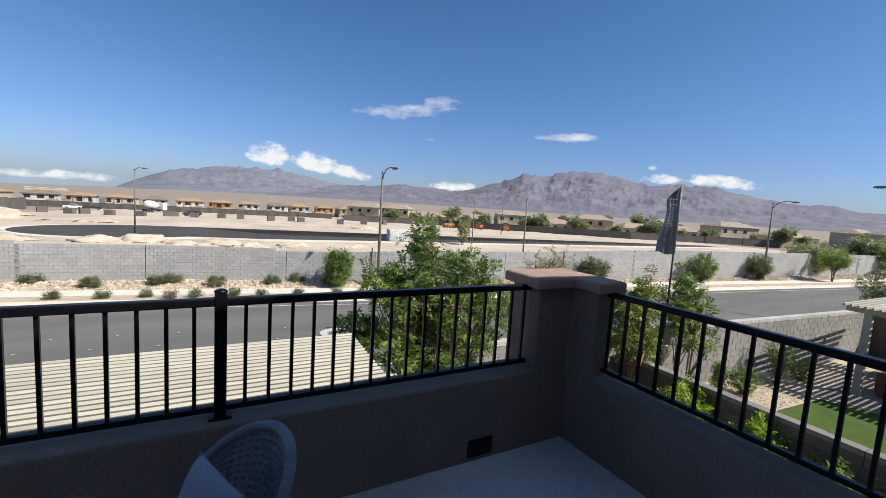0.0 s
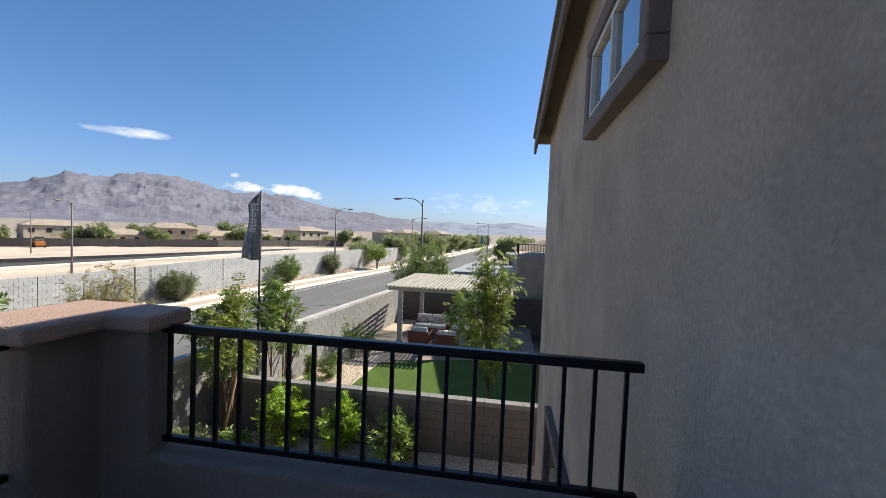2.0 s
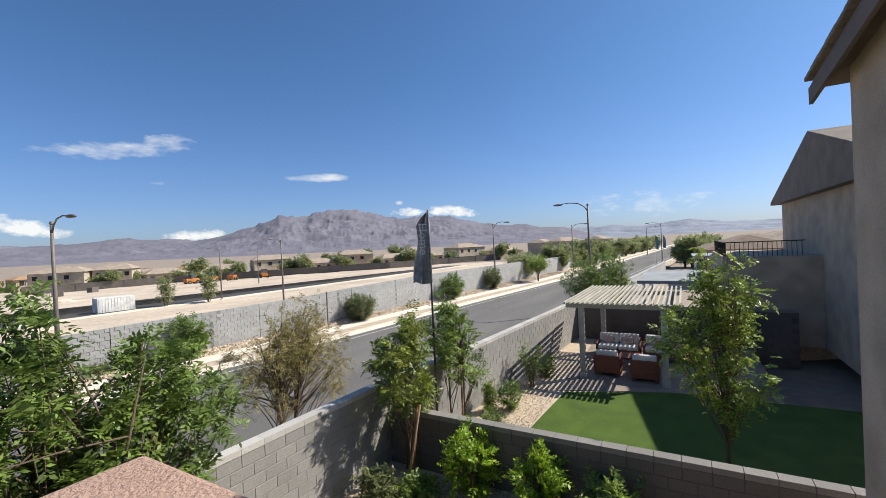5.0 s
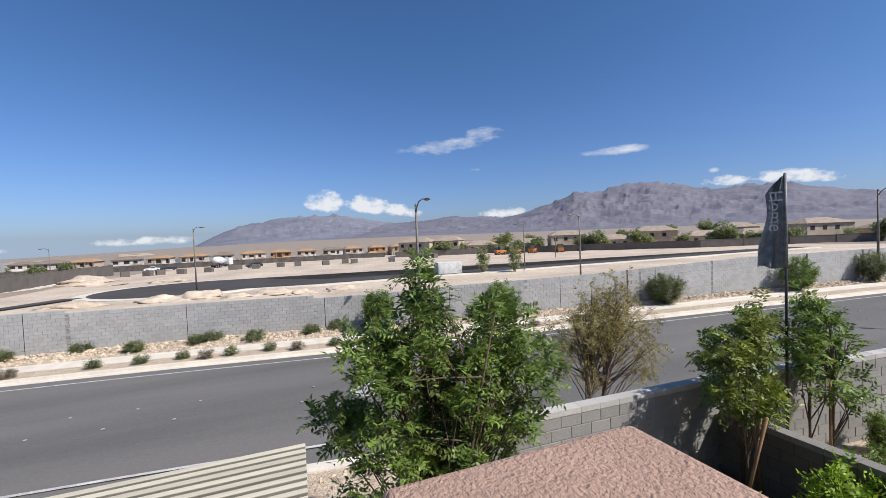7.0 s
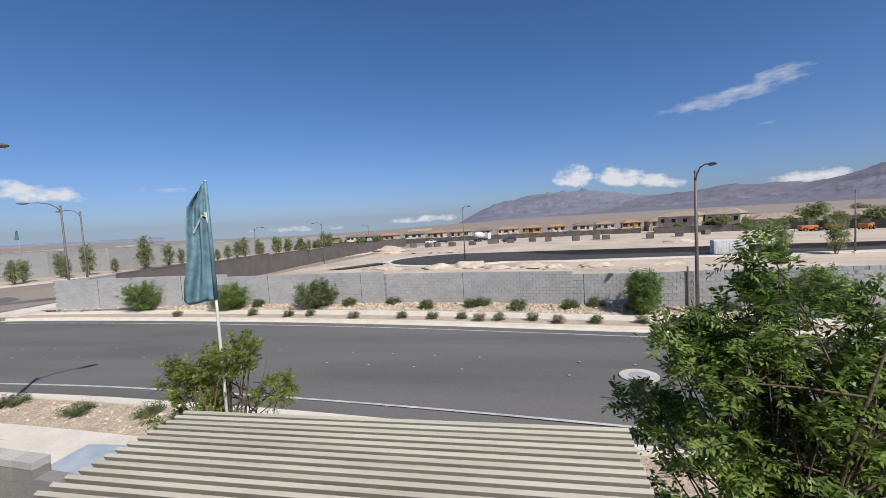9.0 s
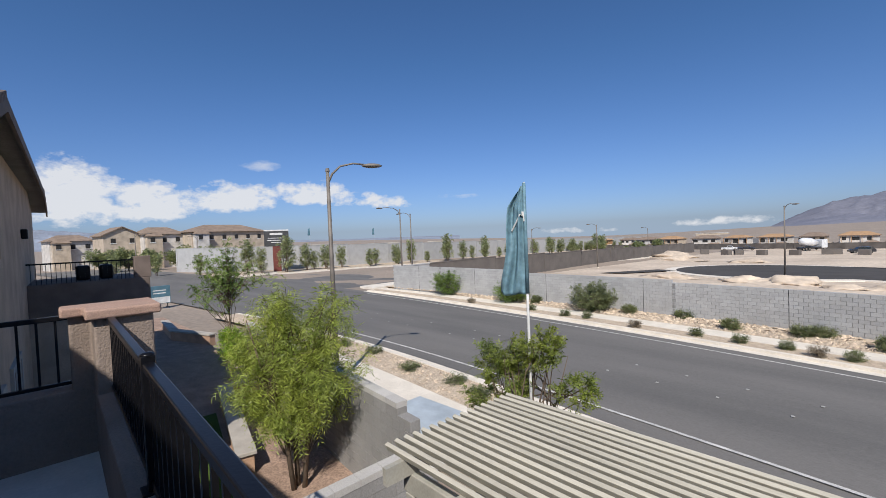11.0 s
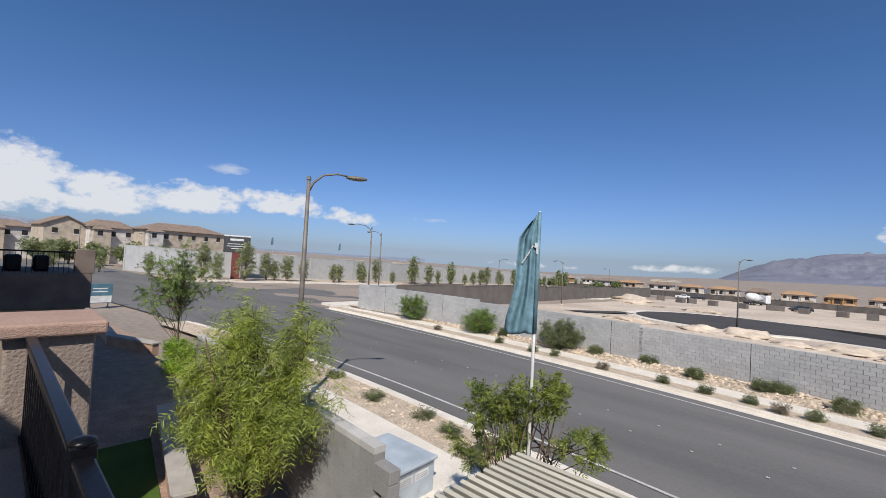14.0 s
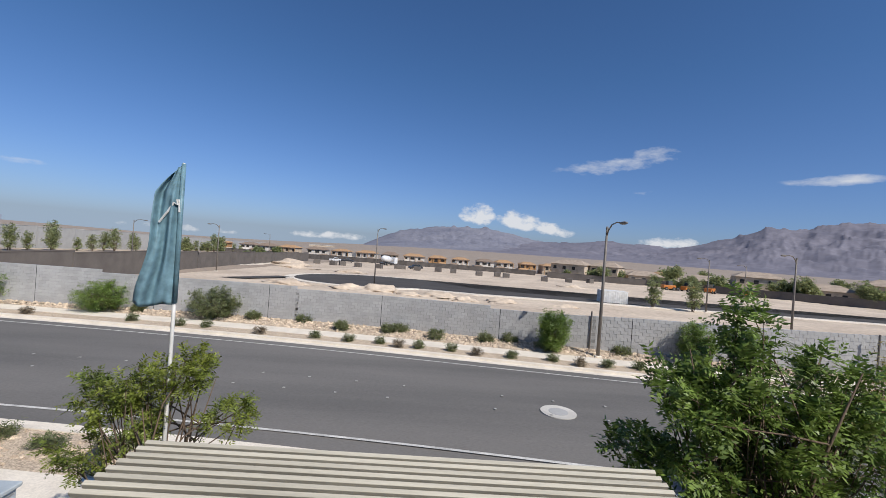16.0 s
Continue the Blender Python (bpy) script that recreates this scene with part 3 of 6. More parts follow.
def baluster_mesh(h):
    return finish("baluster", bx(-0.008, 0.008, -0.008, 0.008, 0, h), M_IRON)


BAL = baluster_mesh(0.49)


def railing(label, p0, p1, posts=(), gap=0.105):
    """A black iron railing from p0 to p1 on the parapet."""
    a, b = Vector((*p0, 0)), Vector((*p1, 0))
    L = (b - a).length
    r = thing("railing", label, "railing", (a.x, a.y, D), math.degrees(math.atan2(b.y - a.y, b.x - a.x)), "balcony railings")
    part("top_rail", bx(0, L, -0.022, 0.022, 1.05, 1.088, 0.006), M_IRON, r)
    part("bottom_rail", bx(0, L, -0.016, 0.016, 0.548, 0.575, 0.004), M_IRON, r)
    k0 = posts[-1] % gap if posts else gap * 0.5
    for k in range(int(L / gap) + 2):
        s = k0 + (k - 1) * gap
        if s < 0.02 or s > L - 0.02 or any(abs(s - q) < 0.045 for q in posts):
            continue
        part("baluster", BAL, M_IRON, r).location = (s, 0, 0.565)
    for q in posts:
        bm = bx(q - 0.026, q + 0.026, -0.026, 0.026, 0.515, 1.115, 0.004)
        p = part("post", bm, M_IRON, r)
        cap = bmesh.new()
        bmesh.ops.create_uvsphere(cap, u_segments=12, v_segments=6, radius=1, matrix=Matrix.Translation((q, 0, 1.116)) @ Matrix.Diagonal((0.03, 0.03, 0.014, 1)))
        part("post_cap", cap, M_IRON, p, smooth=True)
        part("base_plate", bx(q - 0.05, q + 0.05, -0.05, 0.05, 0.518, 0.53, 0.003), M_IRON, p)
    return r


railing("black iron railing along the front parapet", (WX + 0.30, 0.1), (-0.30, 0.1), posts=(WX * -1 - 0.30 - 4.0, WX * -1 - 0.30 - 2.13))
railing("black iron railing between the pillar and the house wall", (0.1, -2.265), (0.1, -0.21), gap=0.1158)
railing("black iron railing above the side parapet", (WX - 0.1, -3.3), (WX - 0.1, -0.13))

# ---- slatted patio cover below the balcony ----
cover = thing("patio_cover", "beige slatted patio cover standing below the balcony", "pergola")
slat_me = finish("slat", bx(-2.395, 2.395, -0.021, 0.021, 0, 0.075, 0.005), M_SLAT)
for k in range(16, 33):
    part("slat", slat_me, M_SLAT, cover).matrix_basis = pose(-2.73 - 0.004 * (32 - k), 0.36 + k * 0.1113, 2.711, 24)
for x in (-4.95, -4.15, -3.3, -2.45, -1.6, -0.65):
    part("rafter", prism([(x - 0.03, 2.53), (x + 0.03, 2.53), (x + 0.03, 2.695), (x - 0.03, 2.695)], 1.92, 3.9), M_PERG, cover)
for y in (2.2, 3.45):
    part("beam", bx(-5.05, -0.4, y, y + 0.1, 2.33, 2.53, 0.01), M_PERG, cover)
for x in (-4.95, -0.55):
    for y in (2.19, 3.44):
        part("post", bx(x - 0.06, x + 0.06, y, y + 0.12, 0, 2.33, 0.008), M_PERG, cover)

# ---- street lamps ----


def lamp_thing(at, rz, h=7.7, arm=1.6, label="tall bronze street lamp with a curved arm"):
    t = thing("street_lamp", label, "street lamp", at, rz, "street lamps")
    part("pole", tube(bmesh.new(), [(0, 0, 0), (0, 0, h * 0.5), (0, 0, h)], [0.105, 0.085, 0.06], 12), M_GALV, t, smooth=True)
    part("base", bx(-0.2, 0.2, -0.2, 0.2, -0.2, 0.12, 0.03), M_CONCRETE, t, "concrete footing")
    pts = [(0, 0, h - 0.45), (0.12 * arm, 0, h - 0.1), (0.35 * arm, 0, h + 0.18), (0.7 * arm, 0, h + 0.28), (arm, 0, h + 0.24)]
    a = part("arm", tube(bmesh.new(), pts, [0.04, 0.04, 0.036, 0.032, 0.03], 8), M_GALV, t, smooth=True)
    hd = bmesh.new()
    bmesh.ops.create_uvsphere(hd, u_segments=12, v_segments=8, radius=1, matrix=Matrix.Translation((arm + 0.28, 0, h + 0.2)) @ Matrix.Diagonal((0.38, 0.15, 0.085, 1)))
    part("head", hd, M_GALV, a, smooth=True)
    part("collar", tube(bmesh.new(), [(0, 0, h - 0.02), (0, 0, h + 0.1)], [0.085, 0.06], 10), M_GALV, t)
    return t


def lamp_at(x, y, rz, h=7.7, arm=1.6, dz=0.12):
    return lamp_thing((x, y, gz(x, y) + dz), rz, h, arm)


lamp_at(7.3, 23.6, -88, 7.4)                 # B
lamp_at(-38.9, 27.8, -110, 8.85, 2.0)              # G
lamp_at(-15.6, 7.1, 62, 7.75, 1.3)            # F
lamp_at(47, 19.2, -95, 7.7)             # D
lamp_at(31.5, 5.2, 80, 7.7, 2.0)             # E
lamp_at(-10.9, 64, -20, 8.4, 0.9)       # A
lamp_at(30, 36.5, -160, 7.2, 1.6)       # C

# ---- plants ----


def leaf_mesh(name, pos, way, side, length, width, mat, parent=None, label=""):
    """Many small pointed leaves: each a folded pair of triangles from pos along way."""
    n = len(pos)
    L, W = length.reshape(-1, 1), width.reshape(-1, 1)
    nrm = np.cross(way, side)
    v = np.empty((n, 4, 3))
    v[:, 0] = pos
    v[:, 1] = pos + way * L * 0.45 + side * W * 0.5 + nrm * W * 0.12
    v[:, 2] = pos + way * L
    v[:, 3] = pos + way * L * 0.45 - side * W * 0.5 + nrm * W * 0.12
    idx = np.arange(n * 4, dtype=np.int32)
    me = bpy.data.meshes.new(name)
    me.vertices.add(n * 4)
    me.vertices.foreach_set("co", v.reshape(-1))
    me.loops.add(n * 4)
    me.loops.foreach_set("vertex_index", idx)
    me.polygons.add(n)
    me.polygons.foreach_set("loop_start", np.arange(0, n * 4, 4, dtype=np.int32))
    me.update(calc_edges=True)
    me.validate()
    return part(name, me, mat, parent, label)


def unit(a):
    return a / np.maximum(np.linalg.norm(a, axis=1, keepdims=True), 1e-9)


def spray_leaves(rng, tips, outs, sprays, pairs, span, ll, lw, droop, rad):
    """Compound leaves round every branch tip: a rachis with leaflets on both sides."""
    k = len(tips) * sprays
    base = np.repeat(tips, sprays, axis=0) + rng.normal(0, rad, (k, 3))
    d = unit(np.repeat(outs, sprays, axis=0) * 0.8 + rng.normal(0, 0.75, (k, 3)) + np.array([0, 0, 0.25 - droop]))
    s = unit(np.cross(d, rng.normal(0, 0.35, (k, 3)) + np.array([0, 0, 1.0])))
    sp = span * rng.uniform(0.6, 1.25, k)
    P, Wy, S = [], [], []
    for i in range(pairs):
        f = (i + 0.6) / pairs
        q = base + d * (sp * f)[:, None] - np.array([0, 0, 1.0]) * (droop * 0.35 * sp * f * f)[:, None]
        for sg in (-1, 1):
            w = unit(s * sg + d * 0.55 + rng.normal(0, 0.18, (k, 3)) - np.array([0, 0, droop * 0.3]))
            P.append(q)
            Wy.append(w)
            S.append(unit(np.cross(w, np.cross(d, s) + rng.normal(0, 0.25, (k, 3)))))
    P, Wy, S = np.concatenate(P), np.concatenate(Wy), np.concatenate(S)
    m = len(P)
    return P, Wy, S, ll * rng.uniform(0.65, 1.25, m), lw * rng.uniform(0.7, 1.2, m)


def tree(name, label, category, at, lobes, leaf, bark, seed, trunk=0.06, fork=0.3, stems=1, sprays=7, pairs=5, span=0.2, ll=0.07, lw=0.03,
         droop=0.3, rad=0.10, group="", lean=(0, 0), twig=0.008, along=(0.62, 0.82, 1.0)):
    """A trunk or several stems, limbs that reach into lobes of the crown, and leaves round every limb's end.
    lobes: x, y, z, rx, ry, rz, number of limbs, from the tree's foot."""
    rng = np.random.default_rng(seed)
    t = thing(name, label, category, at, 0, group)
    top = max(l[2] for l in lobes)
    bm, limbs = bmesh.new(), bmesh.new()
    roots = []
    for s in range(stems):
        a = 2 * math.pi * s / max(1, stems) + rng.uniform(0, 1)
        spread = 0.0 if stems == 1 else 0.22
        x1, y1 = lean[0] + spread * top * math.cos(a), lean[1] + spread * top * math.sin(a)
        pts = [(0.03 * math.cos(a) * stems, 0.03 * math.sin(a) * stems, -0.15), (x1 * 0.25, y1 * 0.25, top * fork * 0.6), (x1 * 0.6 + rng.normal(0, 0.03), y1 * 0.6 + rng.normal(0, 0.03), top * 0.6), (x1, y1, top * 0.92)]
        tube(bm, pts, [trunk, trunk * 0.8, trunk * 0.5, trunk * 0.15], 8)
        roots.append([Vector(p) for p in pts])
    tips, outs = [], []
    for (cx, cy, cz, rx, ry, rz, n) in lobes:
        for k in range(n):
            v = rng.normal(0, 1, 3)
            v = v / np.linalg.norm(v) * rng.uniform(0.35, 1.0) ** 0.45
            tip = np.array([cx + v[0] * rx, cy + v[1] * ry, cz + v[2] * rz])
            r = roots[rng.integers(len(roots))]
            f = rng.uniform(fork, 0.8)
            seg = min(2, int(f * 3))
            p0 = r[seg].lerp(r[seg + 1], f * 3 - seg)
            if p0.z > tip[2] - 0.05:
                p0 = r[0].lerp(r[1], rng.uniform(0.5, 1.0))
            mid = p0.lerp(Vector(tip), 0.5) + Vector((rng.normal(0, 0.08), rng.normal(0, 0.08), 0.10 * rng.uniform(-0.4, 1)))
            tube(limbs, [p0, mid, tip], [max(twig * 1.6, trunk * 0.22), twig * 1.3, twig * 0.5], 5, False)
            for s in along:
                q = (1 - s) ** 2 * np.array(p0) + 2 * s * (1 - s) * np.array(mid) + s * s * tip
                tips.append(q)
                outs.append(v * 0.6 + np.array([0, 0, 0.1]))
    part("trunk", bm, bark, t, smooth=True)
    part("branchwork", limbs, bark, t, smooth=True, kind="stuff")
    tips, outs = np.array(tips), unit(np.array(outs))
    leaf_mesh("crown", *spray_leaves(rng, tips, outs, sprays, pairs, span, ll, lw, droop, rad), leaf, t)
    return t


def shrub(name, label, category, at, w, h, leaf, seed, n=26, sprays=4, pairs=3, span=0.14, ll=0.05, lw=0.02, droop=0.0, group="", bark=None):
    return tree(name, label, category, at, [(0, 0, h * 0.55, w / 2, w / 2, h * 0.42, n)], leaf, bark or M_BARK, seed, trunk=0.018, fork=0.1, stems=3,
                sprays=sprays, pairs=pairs, span=span, ll=ll, lw=lw, droop=droop, rad=0.05, group=group, twig=0.005)


# ---- block walls ----


def wall_run(points, step):
    """Points and headings along a polyline, every step metres."""
    out = []
    for (x0, y0), (x1, y1) in zip(points, points[1:]):
        L = math.hypot(x1 - x0, y1 - y0)
        n = max(1, round(L / step))
        for k in range(n):
            f = (k + 0.5) / n
            out.append((x0 + (x1 - x0) * f, y0 + (y1 - y0) * f, math.atan2(y1 - y0, x1 - x0), L / n))
    return out


BLOCK = finish("block", bx(-0.194, 0.194, -0.1, 0.1, 0.0, 0.19, 0.008), M_CMU_P)
# pieces and mortar of the cross wall, with its shade in the colour
M_BROWN_SHADE_P = material("brown_block_shade_piece", (0.135, 0.12, 0.11), 0.95, 0.12, 0.6, 30, 0.5, rand=0.05, tint2=(0.115, 0.102, 0.093))
M_MORTAR_SHADE = material("brown_shade_mortar", (0.112, 0.099, 0.09), 1.0, 0.1, 2, 50, 0.3)
BLOCK_SHADE = finish("block", bx(-0.194, 0.194, -0.1, 0.1, 0.0, 0.19, 0.008), M_BROWN_SHADE_P)
CUBE_F = [(0, 3, 2, 1), (4, 5, 6, 7), (0, 1, 5, 4), (1, 2, 6, 5), (2, 3, 7, 6), (3, 0, 4, 7)]


def joined_blocks(name, places, hx, hy, h, mat, parent, label=""):
    verts, faces = [], []
    for x, y, z, a in places:
        c, s = math.cos(a), math.sin(a)
        b = len(verts)
        for dz in (0, h):
            for px, py in ((-hx, -hy), (hx, -hy), (hx, hy), (-hx, hy)):
                verts.append((x + px * c - py * s, y + px * s + py * c, z + dz))
        faces += [tuple(b + i for i in f) for f in CUBE_F]
    return part(name, mesh_from(name, verts, faces), mat, parent, label, kind="stuff")


def core(points, z0f, z1f, thick, mat, parent):
    """The mortared core behind the faces of the blocks, so that joints lie deeper."""
    bm = bmesh.new()
    for (x0, y0), (x1, y1) in zip(points, points[1:]):
        a = math.atan2(y1 - y0, x1 - x0)
        L = math.hypot(x1 - x0, y1 - y0)
        m = Matrix.Translation((x0, y0, 0)) @ Matrix.Rotation(a, 4, "Z")
        box(bm, 0, L, -thick / 2, thick / 2, z0f, z1f, 0, m)
    return part("mortar_core", bm, mat, parent)


def block_wall(name, label, points, z0, z1, near=None, mat=None, piece=None):
    """A wall of grey blocks in running bond; those inside near=(xmin, xmax) are separate pieces."""
    mat = mat or M_CMU_J
    w = tagged(core(points, z0 - 0.3, z1 - 0.1, 0.184, M_MORTAR_SHADE if mat is M_BROWN_SHADE_J else M_MORTAR, None), label, "wall", kind="structure")
    w.name = name
    rest = []
    courses = round((z1 - 0.1 - z0) / 0.2)
    for c in range(courses):
        for k, (x, y, a, L) in enumerate(wall_run(points, 0.4)):
            sh = 0.2 if c % 2 else 0.0
            p = (x + math.cos(a) * sh, y + math.sin(a) * sh, z1 - 0.1 - (c + 1) * 0.2 + 0.004, a)
            if near and near[0] < p[0] < near[1]:
                part("block", piece or BLOCK, M_CMU_P, w).matrix_basis = Matrix.Translation(p[:3]) @ Matrix.Rotation(a, 4, "Z")
            else:
                rest.append(p)
    if rest:
        joined_blocks("blocks", rest, 0.194, 0.1, 0.19, mat, w)
    joined_blocks("cap_blocks", [(x, y, z1 - 0.098, a) for x, y, a, L in wall_run(points, 0.4)], 0.196, 0.108, 0.098, M_CAP_SHADE if mat is M_BROWN_SHADE_J else M_CMU_C, w)
    return w


# long grey wall along the far side of the street
far_wall = thing("wall_far", "long pale grey concrete block wall stepping down along the street", "wall", kind="structure")
WTOP = [(-41, 1.74), (-24.7, 1.66), (-24.6, 1.46), (-11.6, 1.46), (-11.5, 1.3), (1.3, 1.33), (1.4, 1.16), (5, 1.2), (10, 1.42), (21, 1.62), (26, 1.8), (34, 2.02), (60, 1.98), (80, 1.8), (130, 1.7)]
xs = list(np.arange(-40, 125, 1.0))
bm = bmesh.new()
for x0, x1 in zip(xs, xs[1:]):
    a = math.atan2(WALL(x1) - WALL(x0), x1 - x0)
    L = math.hypot(WALL(x1) - WALL(x0), x1 - x0)
    box(bm, 0, L, -0.085, 0.085, gz(x0, WALL(x0)) - 0.2, ipt((x0 + x1) / 2, WTOP) - 0.03, 0, Matrix.Translation((x0, WALL(x0), 0)) @ Matrix.Rotation(a, 4, "Z"))
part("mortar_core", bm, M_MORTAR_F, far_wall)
places = []
for k in range(int(165 / 0.4)):
    x = -40 + 0.4 * k
    y, y2 = WALL(x), WALL(x + 0.4)
    a = math.atan2(y2 - y, 0.4)
    top, c = ipt(x, WTOP), 0
    z = top - 0.2
    while z > gz(x, y) - 0.05:
        sh = 0.2 if round(z / 0.2) % 2 else 0
        places.append((x + sh, y + sh * math.tan(a), z, a))
        z -= 0.2
joined_blocks("blocks", places, 0.192, 0.1, 0.19, M_CMU, far_wall)
for x in np.arange(-36, 30, 7.6):
    part("control_joint", bx(-0.012, 0.012, -0.106, -0.098, gz(x, WALL(x)), ipt(x, WTOP) - 0.02), M_IRON, far_wall).location = (x, WALL(x), 0)

# yard walls on this side
block_wall("wall_yard", "grey block yard wall with flat cap blocks", [(1.5, 5.45), (2.5, 5.42), (7.26, 5.22), (11.0, 4.72), (17.1, 4.22), (24, 3.7)], -0.5, 1.80, near=(2.4, 8.4))
# grey wall whose shaded side is painted in as dark brown
block_wall("wall_cross", "low grey block wall between two gardens", [(7.3, -4.2), (7.3, 5.05)], -0.3, 1.22, near=(7.0, 7.6), mat=M_BROWN_SHADE_J, piece=BLOCK_SHADE)
block_wall("wall_side", "grey block wall beside the patio cover", [(-6.95, -2.0), (-7.0, 3.6)], -0.3, 1.42)
ww = block_wall("wall_stepped", "grey block wall with a stepped end beside the footpath", [(-17.5, 4.75), (-7.55, 4.05)], -0.6, 1.98)
for k, (x, z) in enumerate(((-7.36, 1.58), (-7.36, 1.38), (-7.16, 1.18), (-7.16, 0.98), (-6.98, 0.78))):
    part("block", BLOCK, M_CMU_P, ww).matrix_basis = pose(x, 4.04, z, rz=-4)
block_wall("wall_back_garden", "shaded block wall behind the seating", [(20.6, -4.5), (20.6, 4.0)], -0.3, 1.62, mat=M_BROWN_SHADE_J)

# ---- yards ----


def patch(name, pts, z, mat, label, category, thick=0.5):
    bm = bmesh.new()
    f = bm.faces.new([bm.verts.new((x, y, z)) for x, y in pts])
    r = bmesh.ops.extrude_face_region(bm, geom=[f])
    bmesh.ops.translate(bm, vec=(0, 0, -thick), verts=[v for v in r["geom"] if isinstance(v, bmesh.types.BMVert)])
    return tagged(part(name, bm, mat), label, category, kind="structure")


patch("garden_gravel", [(-7, -3), (21, -3), (24, -8), (24, 3.6), (17.1, 4.15), (11, 4.65), (7.3, 5.15), (2.5, 5.35), (-7, 4.1)], -0.01, M_GRAVEL, "tan gravel garden bed", "gravel", 0.7)
patch("lawn", [(7.45, 2.85), (10.05, 2.82), (12.9, 2.65), (14.0, -0.3), (14.4, -7.5), (7.45, -7.5)], 0.02, M_TURF, "bright green artificial lawn", "lawn", 0.1)
patch("patio_paving", [(13.0, 2.9), (20.4, 3.0), (20.4, -3.0), (14.3, -3.0), (14.05, -0.3)], 0.015, material("paver", (0.29, 0.235, 0.195), 0.9, 0.2, 2.5, 30, 0.4), "brown paver patio under the pergola", "paving", 0.1)
patch("neighbour_yard", [(-40, -9), (-9, -9), (-7.1, 4.0), (-17.5, 4.6), (-28, 5.4), (-36, 5.0)], -0.02, material("red_gravel", (0.37, 0.255, 0.19), 0.95, 0.35, 2, 30, 0.8), "reddish decomposed granite yard", "gravel", 0.7)
patch("neighbour_lawn", [(-15, 0.6), (-8.4, 0.6), (-8.4, 1.9), (-10.6, 2.2), (-15, 2.95)], 0.0, M_TURF, "narrow strip of green lawn", "lawn", 0.1)

M_PEACH = material("peach_stucco", (0.52, 0.33, 0.22), 0.95, 0.08, 2, 50, 0.6)


def seat_wall(x0, y0, x1, y1):
    a = math.atan2(y1 - y0, x1 - x0)
    L = math.hypot(x1 - x0, y1 - y0)
    t = thing("seat_wall", "low peach stucco garden wall with a pale cap", "wall", (x0, y0, 0), math.degrees(a), "garden walls")
    part("base", bx(0, L, -0.15, 0.15, -0.1, 0.42, 0.01), M_PEACH, t)
    part("cap", bx(-0.05, L + 0.05, -0.2, 0.2, 0.42, 0.5, 0.012), M_TRIM_L, t)


seat_wall(-15.8, 3.42, -10.9, 2.5)
seat_wall(-15.75, 3.65, -15.6, 4.35)
seat_wall(-27.2, 4.1, -24.4, 5.2)
seat_wall(-27.2, 4.1, -31.0, 4.3)

# rocks on the banks and in the beds
def rocks(name, label, spots, seed):
    rng = np.random.default_rng(seed)
    verts, faces = [], []
    base = np.array([(1, 0, 0), (0.3, 0.95, 0), (-0.8, 0.6, 0), (-0.8, -0.6, 0), (0.3, -0.95, 0), (0.1, 0, 0.8), (-0.3, 0.2, 0.7)])
    for x, y, z, s in spots:
        p = base * (s * rng.uniform(0.7, 1.2), s * rng.uniform(0.6, 1.1), s * rng.uniform(0.6, 1.0)) + rng.normal(0, s * 0.13, (7, 3))
        a = rng.uniform(0, 6.28)
        c, sn = math.cos(a), math.sin(a)
        b = len(verts)
        for q in p:
            verts.append((x + q[0] * c - q[1] * sn, y + q[0] * sn + q[1] * c, z + q[2]))
        faces += [(b, b + 1, b + 5), (b + 1, b + 2, b + 6), (b + 1, b + 6, b + 5), (b + 2, b + 3, b + 6), (b + 3, b + 4, b + 5), (b + 3, b + 5, b + 6), (b + 4, b, b + 5)]
    ob = part(name, mesh_from(name, verts, faces), M_ROCK)
    return tagged(ob, label, "rocks", kind="stuff")


rng = np.random.default_rng(3)
spots = []
for _ in range(7000):
    x = rng.uniform(-40, 70)
    f = rng.uniform(0.02, 0.97)
    y = FAR(x) + 4.25 + f * (WALL(x) - FAR(x) - 4.4)
    spots.append((x, y, gz(x, y) + 0.12 + 0.24 * f, rng.uniform(0.04, 0.15) * (1.3 if rng.random() < 0.15 else 1)))
for _ in range(1800):
    x = rng.uniform(-40, 60)
    y = FAR(x) + rng.uniform(1.55, 2.65)
    spots.append((x, y, gz(x, y) + 0.09, rng.uniform(0.025, 0.07)))
rocks("bank_rocks", "tan rock mulch scattered below the wall", spots, 1)
spots = []
for _ in range(2600):
    x = rng.uniform(-34, 4)
    y = NEAR(x) - rng.uniform(1.6, 3.1)
    spots.append((x, y, gz(x, y) + 0.09, rng.uniform(0.03, 0.11)))
for _ in range(9000):
    x = rng.uniform(0.5, 7.1)
    spots.append((x, rng.uniform(0.4, 5.0), -0.015, rng.uniform(0.012, 0.035)))
for _ in range(5000):
    x = rng.uniform(7.5, 13)
    spots.append((x, rng.uniform(2.85, 4.45), -0.015, rng.uniform(0.012, 0.035)))
rocks("bed_rocks", "small tan gravel stones in the garden beds", spots, 2)

